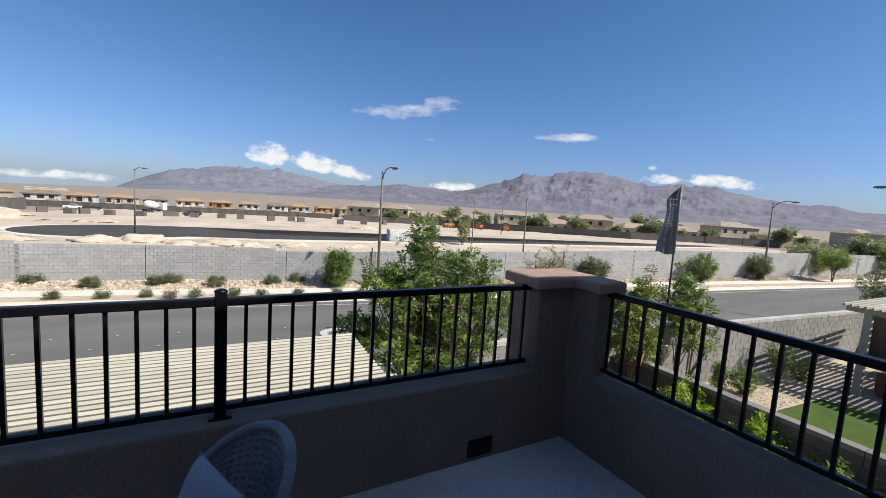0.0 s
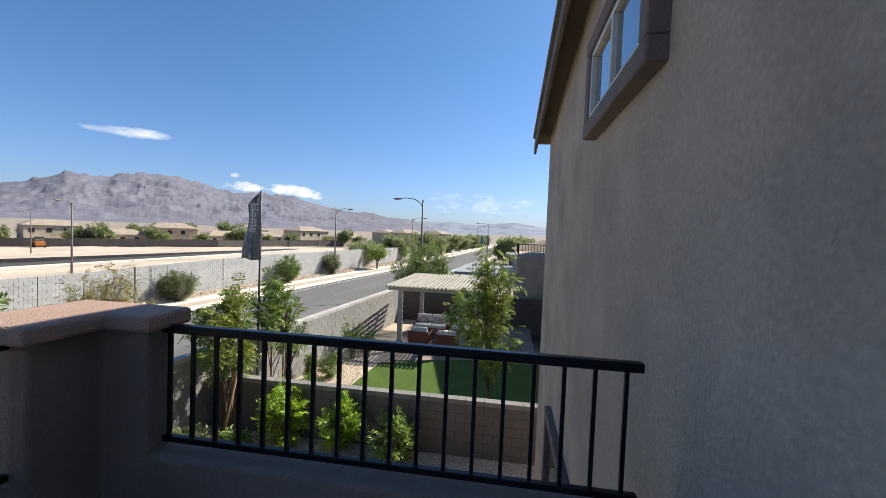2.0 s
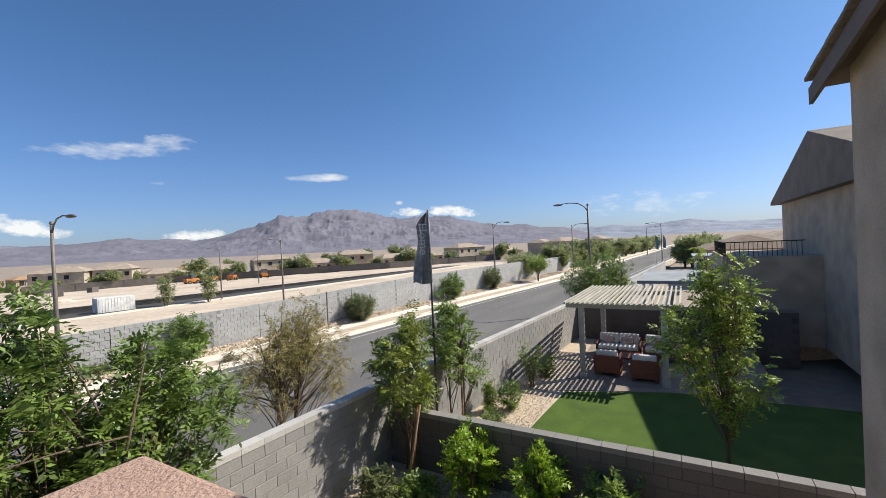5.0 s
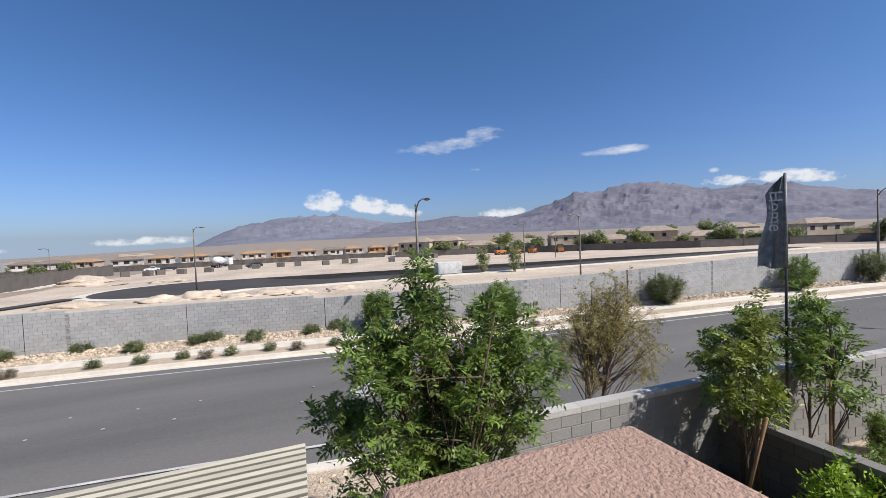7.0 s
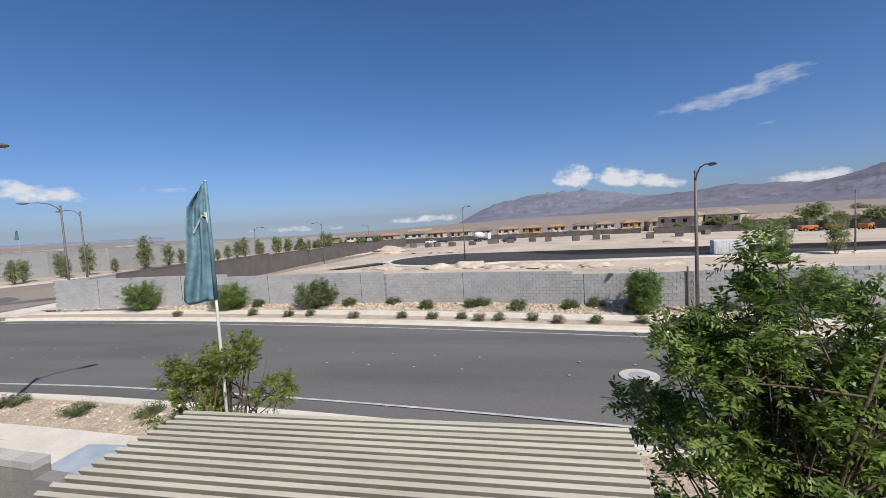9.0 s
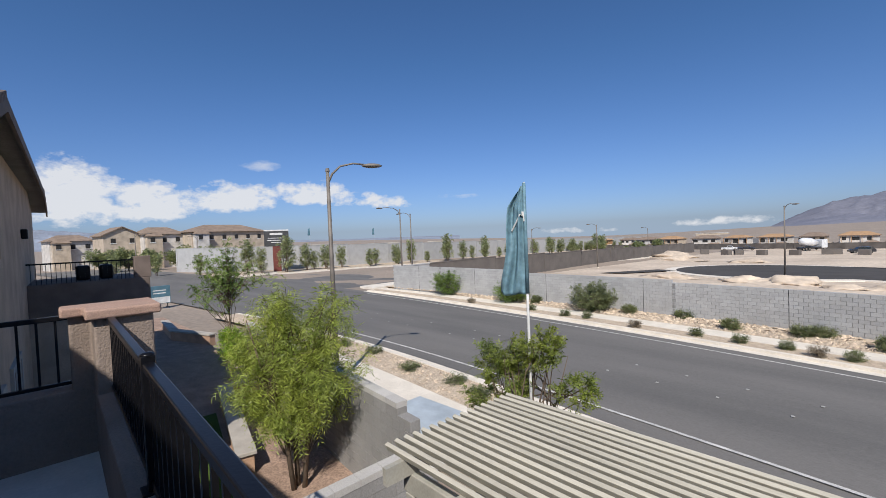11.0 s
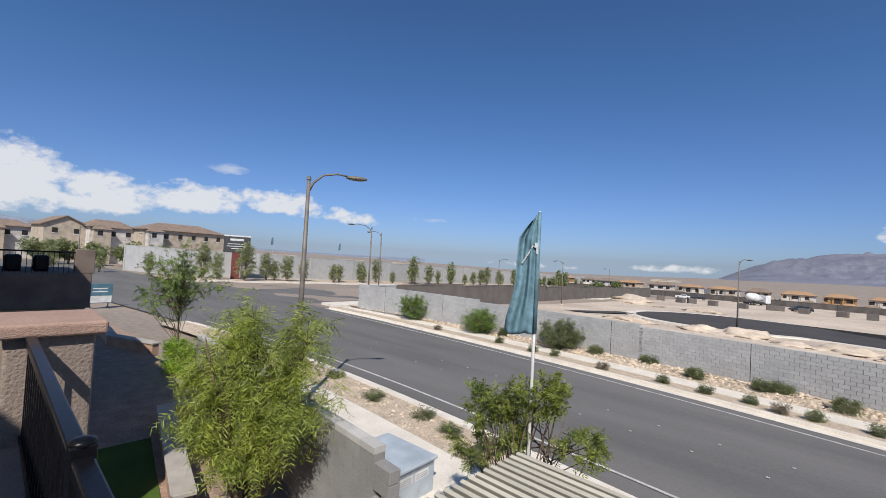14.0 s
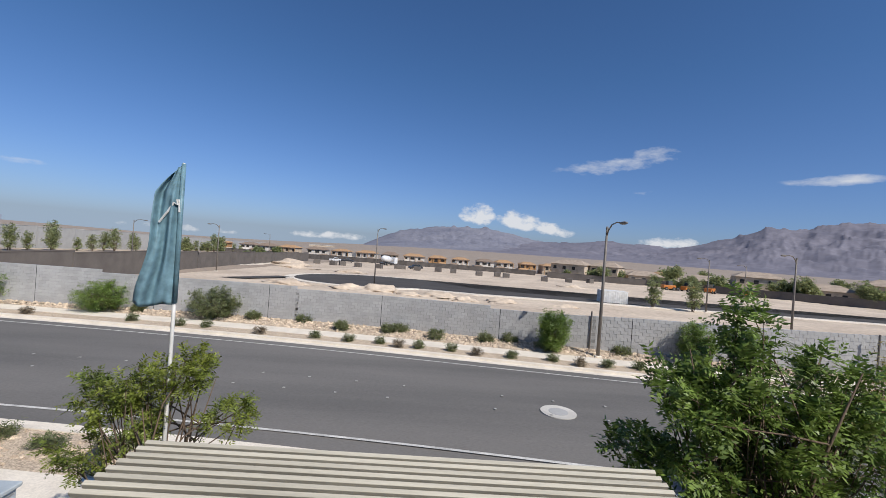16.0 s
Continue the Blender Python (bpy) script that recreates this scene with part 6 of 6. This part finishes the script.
# houses beyond the crossing
for i, (x, y, w, eave, rise, mat, cross, lab) in enumerate(((-152, 12.6, 4.3, 8.7, 2.3, M_BEIGE, True, "beige two-storey house with a brown gable roof"), (-151, 22.2, 5.2, 8.6, 2.2, M_WRAP, False, "cream two-storey house with a brown tile roof"),
                                                            (-147.5, 39, 11.2, 8.9, 2.3, M_BEIGE, False, "long tan two-storey house with a low brown roof"), (-166, 2.5, 5.0, 7.6, 1.8, M_WRAP, False, "pale house with a brown tile roof"))):
    t = thing("neighbourhood_house", lab, "house", (x, y, 0), 100, "houses beyond the crossing")
    part("wall", bx(-w, w, -5, 5, -2, eave), mat, t)
    if cross:
        part("gable_wall", prism([(-w, eave), (w, eave), (0, eave + rise * 0.86)], -5.0, 5.0), mat, t)
        rf = bmesh.new()
        for sg in (-1, 1):
            vs = [rf.verts.new(p) for p in ((0, -5.5, eave + rise), (sg * (w + 0.6), -5.5, eave - 0.1), (sg * (w + 0.6), 5.5, eave - 0.1), (0, 5.5, eave + rise))]
            lo = [rf.verts.new(v.co - Vector((0, 0, 0.25))) for v in vs]
            rf.faces.new(vs)
            rf.faces.new(lo[::-1])
            for k in range(4):
                rf.faces.new((vs[k], vs[(k + 1) % 4], lo[(k + 1) % 4], lo[k]))
        part("roof", rf, M_BROWNROOF, t)
    else:
        part("roof", gable(bmesh.new(), -w, w, -5, 5, eave, rise, 0.7), M_BROWNROOF, t)
        part("wing", bx(-w + 0.4, -w + 4.2, -6.6, -5, -2, eave - 0.6), M_WRAP if i % 2 == 0 else M_BEIGE, t)
        part("roof", gable(bmesh.new(), -w + 0.4, -w + 4.2, -6.6, -4.6, eave - 0.6, 1.2, 0.4), M_BROWNROOF, t)
    n = max(2, round(w / 1.9))
    for k in range(n):
        xx = -w + 2 * w * (k + 0.5) / n
        yy = -6.6 if (not cross and xx < -w + 4.2) else -5.0
        g = part("window", bx(xx - 0.55, xx + 0.55, yy - 0.06, yy + 0.02, eave - 2.3, eave - 1.0), M_HOLE, t)
        part("trim", bx(xx - 0.7, xx + 0.7, yy - 0.1, yy - 0.02, eave - 2.5, eave - 2.3), M_WHITE, g)
hd = [(-128, 8), (-129, 12.5), (-130, 17), (-129, 23), (-128, 29)]

# houses of the tract to the north-east
HP = ((52, 160), (64, 156), (76, 152), (90, 140), (101, 130), (112, 118), (121, 108), (132, 98), (141, 88), (155, 78), (168, 66), (120, 135), (140, 120), (158, 104), (180, 88), (80, 170), (60, 178), (205, 60), (190, 45), (215, 35))
for i, (x, y) in enumerate(HP):
    r = random.Random(200 + i)
    t = thing("tract_house", "beige stucco house with a pale tile roof behind the wall", "house", (x, y, gz(x, y)), r.uniform(-40, -10), "tract houses")
    h = 5.6 if r.random() < 0.35 else 3.3
    w = r.uniform(5, 7)
    part("wall", bx(-w, w, -5, 5, -1, h), M_BEIGE if r.random() < 0.7 else M_STUCCO_N, t)
    part("roof", gable(bmesh.new(), -w, w, -5, 5, h, 1.7), material("tile_pale", (0.40, 0.32, 0.25), 0.95, 0.12, 0.8, 12, 0.3) if i == 0 else bpy.data.materials["tile_pale"], t)
    for k in range(3):
        part("window", bx(-w + 1.6 + k * 3.6 - 0.6, -w + 1.6 + k * 3.6 + 0.6, -5.06, -4.98, h - 2.0, h - 0.8), M_HOLE, t)
# houses along the street to the east
for i, (x, y) in enumerate(((70, -8), (84, -10), (98, -12), (112, -14), (128, -16), (62, -24), (78, -26), (95, -28), (115, -32), (140, -30), (160, -26), (185, -30), (215, -34))):
    r = random.Random(300 + i)
    t = thing("tract_house", "beige stucco house with a brown tile roof along the street", "house", (x, y, gz(x, y)), r.uniform(-15, 15), "street houses")
    h = 3.2
    part("wall", bx(-6, 6, -5, 5, -1, h), M_BEIGE if i % 2 else M_STUCCO_N, t)
    part("roof", gable(bmesh.new(), -6, 6, -5, 5, h, 1.7), bpy.data.materials["tile_pale"] if i % 3 else M_BROWNROOF, t)
    for k in range(3):
        part("window", bx(-4 + k * 3.4 - 0.6, -4 + k * 3.4 + 0.6, 4.98, 5.06, 1.0, 2.2), M_HOLE, t)
        part("window", bx(-6.06, -5.98, -3 + k * 2.4 - 0.6, -3 + k * 2.4 + 0.6, 1.0, 2.2), M_HOLE, t)

# ---- far trees: a few crowns built once and copied ----
protos = []
for i in range(4):
    r = np.random.default_rng(400 + i)
    lob = [(r.normal(0, 0.8), r.normal(0, 0.8), 3.4 + r.normal(0, 0.5), 1.4 + r.uniform(0, 0.7), 1.4 + r.uniform(0, 0.7), 1.1, 26) for _ in range(4)]
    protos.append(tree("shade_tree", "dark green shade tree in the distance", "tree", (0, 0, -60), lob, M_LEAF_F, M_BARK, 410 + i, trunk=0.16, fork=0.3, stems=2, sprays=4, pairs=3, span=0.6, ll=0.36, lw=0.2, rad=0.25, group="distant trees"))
spots = []
r = random.Random(9)
for x, y in HP:
    spots.append((x + r.uniform(-12, 4), y - r.uniform(5, 14), r.uniform(0.6, 1.0)))
for x, y in ((157, 147), (164, 138), (166, 140), (174, 125), (151, 153), (182, 114), (118, 179), (128, 174), (192, 91), (178, 120), (100, 176)):
    spots.append((x, y, r.uniform(1.25, 1.6)))
for k in range(9):
    f = r.random()
    spots.append((40 + 110 * f + r.uniform(-4, 4), 152 - 94 * f + r.uniform(1, 6), r.uniform(0.6, 1.3)))
for k in range(22):   # along the street to the east
    x = 58 + k * 7.5
    spots.append((x, FAR(x) + r.uniform(5, 9), r.uniform(0.6, 1.1)))
    if k % 2 and x > 66:
        spots.append((x, NEAR(x) - r.uniform(5, 8), r.uniform(0.5, 0.9)))
for x, y in ((84, 16.5), (93, 15.5), (103, 15), (113, 14), (125, 13), (138, 12), (152, 11), (80, -2), (96, -3), (112, -4.5), (130, -5)):
    spots.append((x, y, r.uniform(0.75, 1.1)))
for x, y in hd:
    spots.append((x, y, r.uniform(0.9, 1.2)))
for k in range(12):
    spots.append((-80 + r.uniform(-20, 18), 165 + r.uniform(-10, 12), r.uniform(0.4, 0.8)))
for x, y, s in spots:
    c = copy_thing(r.choice(protos), pose(x, y, gz(x, y) - 0.1, rz=r.uniform(0, 360)) @ Matrix.Scale(1, 4))
    c.scale = (s, s, s * r.uniform(0.85, 1.1))
for i, p in enumerate(protos):
    x, y = ((58, 145), (96, 112), (84, 124), (120, 86))[i]
    p.matrix_basis = pose(x, y, gz(x, y) - 0.1)
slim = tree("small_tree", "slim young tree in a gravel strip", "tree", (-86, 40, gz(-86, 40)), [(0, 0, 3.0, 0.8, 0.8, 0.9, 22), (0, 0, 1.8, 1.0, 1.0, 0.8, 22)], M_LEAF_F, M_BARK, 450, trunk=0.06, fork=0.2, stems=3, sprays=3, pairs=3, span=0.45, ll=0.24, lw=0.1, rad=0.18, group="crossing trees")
for k in range(38):
    y = 26 + k * 4.2 + r.uniform(-1.8, 1.8)
    x = -86 + r.uniform(-2.5, 2.5)
    c = copy_thing(slim, pose(x, y, gz(x, y), rz=r.uniform(0, 360)))
    s = r.uniform(0.75, 1.7)
    c.scale = (s, s, s * r.uniform(0.9, 1.2))
for x, y in ((29, 58), (33.5, 56), (-100, 14), (-106, 8), (-93, 20)):
    copy_thing(slim, pose(x, y, gz(x, y) + 0.1, rz=r.uniform(0, 360)))

# long pale buildings on the valley's far edge
for k, (x, y, w, h) in enumerate(((-620, 560, 22, 4), (-560, 640, 30, 3), (-400, 760, 34, 3.5), (-690, 480, 26, 3), (-220, 840, 24, 3), (-760, 380, 25, 4))):
    t = thing("warehouse", "long low pale building far across the valley", "building", (x, y, gz(x, y)), math.degrees(math.atan2(-x, y)), "far warehouses")
    part("wall", bx(-w, w, -12, 12, -1, h), M_BEIGE, t)
    part("roof", bx(-w - 0.5, w + 0.5, -12.5, 12.5, h, h + 0.5), M_SLAB, t)
# more lamps, poles and flags far off
for x, y, rz, h, arm in ((-43.9, 33.2, 190, 8.8, 1.8), (-37.2, 69, 170, 7.4, 1.5), (-46.5, 115, 160, 7.4, 1.5), (-55, 75, 10, 7.4, 1.5), (36, 57, 180, 7.2, 1.2), (62, 84, 180, 7.4, 1.4), (70, 15, -95, 7.6, 2.0), (95, 3, 85, 7.6, 2.2), (130, 8, -95, 7.6, 2.0), (-92, 10, 60, 7.6, 2.0), (-112, 24, -60, 7.6, 2.0)):
    lamp_at(x, y, rz, h, arm)
for x, y in ((-98, 45), (-96, 62), (58, 2.2), (64, 1.6)):
    feather_flag("small far-off advertising flag on a pole", (x, y, gz(x, y) + (4.0 if x < 0 else 0)), 30, 5.5, 1.8, 0.6, M_TEAL, M_WHITE, False, x)

# raised markers and a manhole cover in the street
mk = finish("marker", bx(-0.045, 0.045, -0.045, 0.045, 0, 0.016, 0.006), M_MARKER)
for row, o in ((0, 3.55), (1, 5.1)):
    for k in range(44):
        x = -38 + k * 1.9 + (0.5 if row else 0)
        if k % 5 == 4:
            continue
        y = NEAR(x) + o
        ob = part("road_marker", mk, M_MARKER)
        ob.location = (x, y, gz(x, y) + 0.002)
        tagged(ob, "small dusty white raised road marker", "road marker", "road markers")
mh = thing("manhole", "round iron manhole cover in a pale concrete collar", "manhole", (2.25, 14.55, gz(2.25, 14.55)))
part("collar", tube(bmesh.new(), [(0, 0, -0.1), (0, 0, 0.006)], [0.62, 0.62], 36), M_SLAB, mh)
part("cover", tube(bmesh.new(), [(0, 0, -0.1), (0, 0, 0.012)], [0.34, 0.34], 32), M_CMU, mh, "pale worn iron cover")
# stakes beside the young trees, green post and short pole by the far wall
for x, y, tl in ((6.75, 4.25, 5), (7.2, 4.35, -4), (6.3, 4.1, 10), (8.95, 4.2, 0)):
    b = tube(bmesh.new(), [(0, 0, -0.1), (0, 0, 1.75)], [0.026, 0.024], 8)
    ob = part("tree_stake", b, M_STAKE, smooth=True)
    ob.matrix_basis = pose(x, y, 0, tl, tl * 0.5, 0)
    tagged(ob, "round wooden tree stake in the gravel bed", "stake", "tree stakes")
for x, y, h in ((7.3, 24.9, 2.3), (22, 22.0, 2.4), (39, 20.2, 2.6)):
    ob = part("sign_post", tube(bmesh.new(), [(0, 0, -0.2), (0, 0, h)], [0.05, 0.05], 8), M_BROWNBLOCK)
    ob.location = (x, y, gz(x, y) + 0.3)
    tagged(ob, "plain dark post beside the block wall", "post", "wall posts")
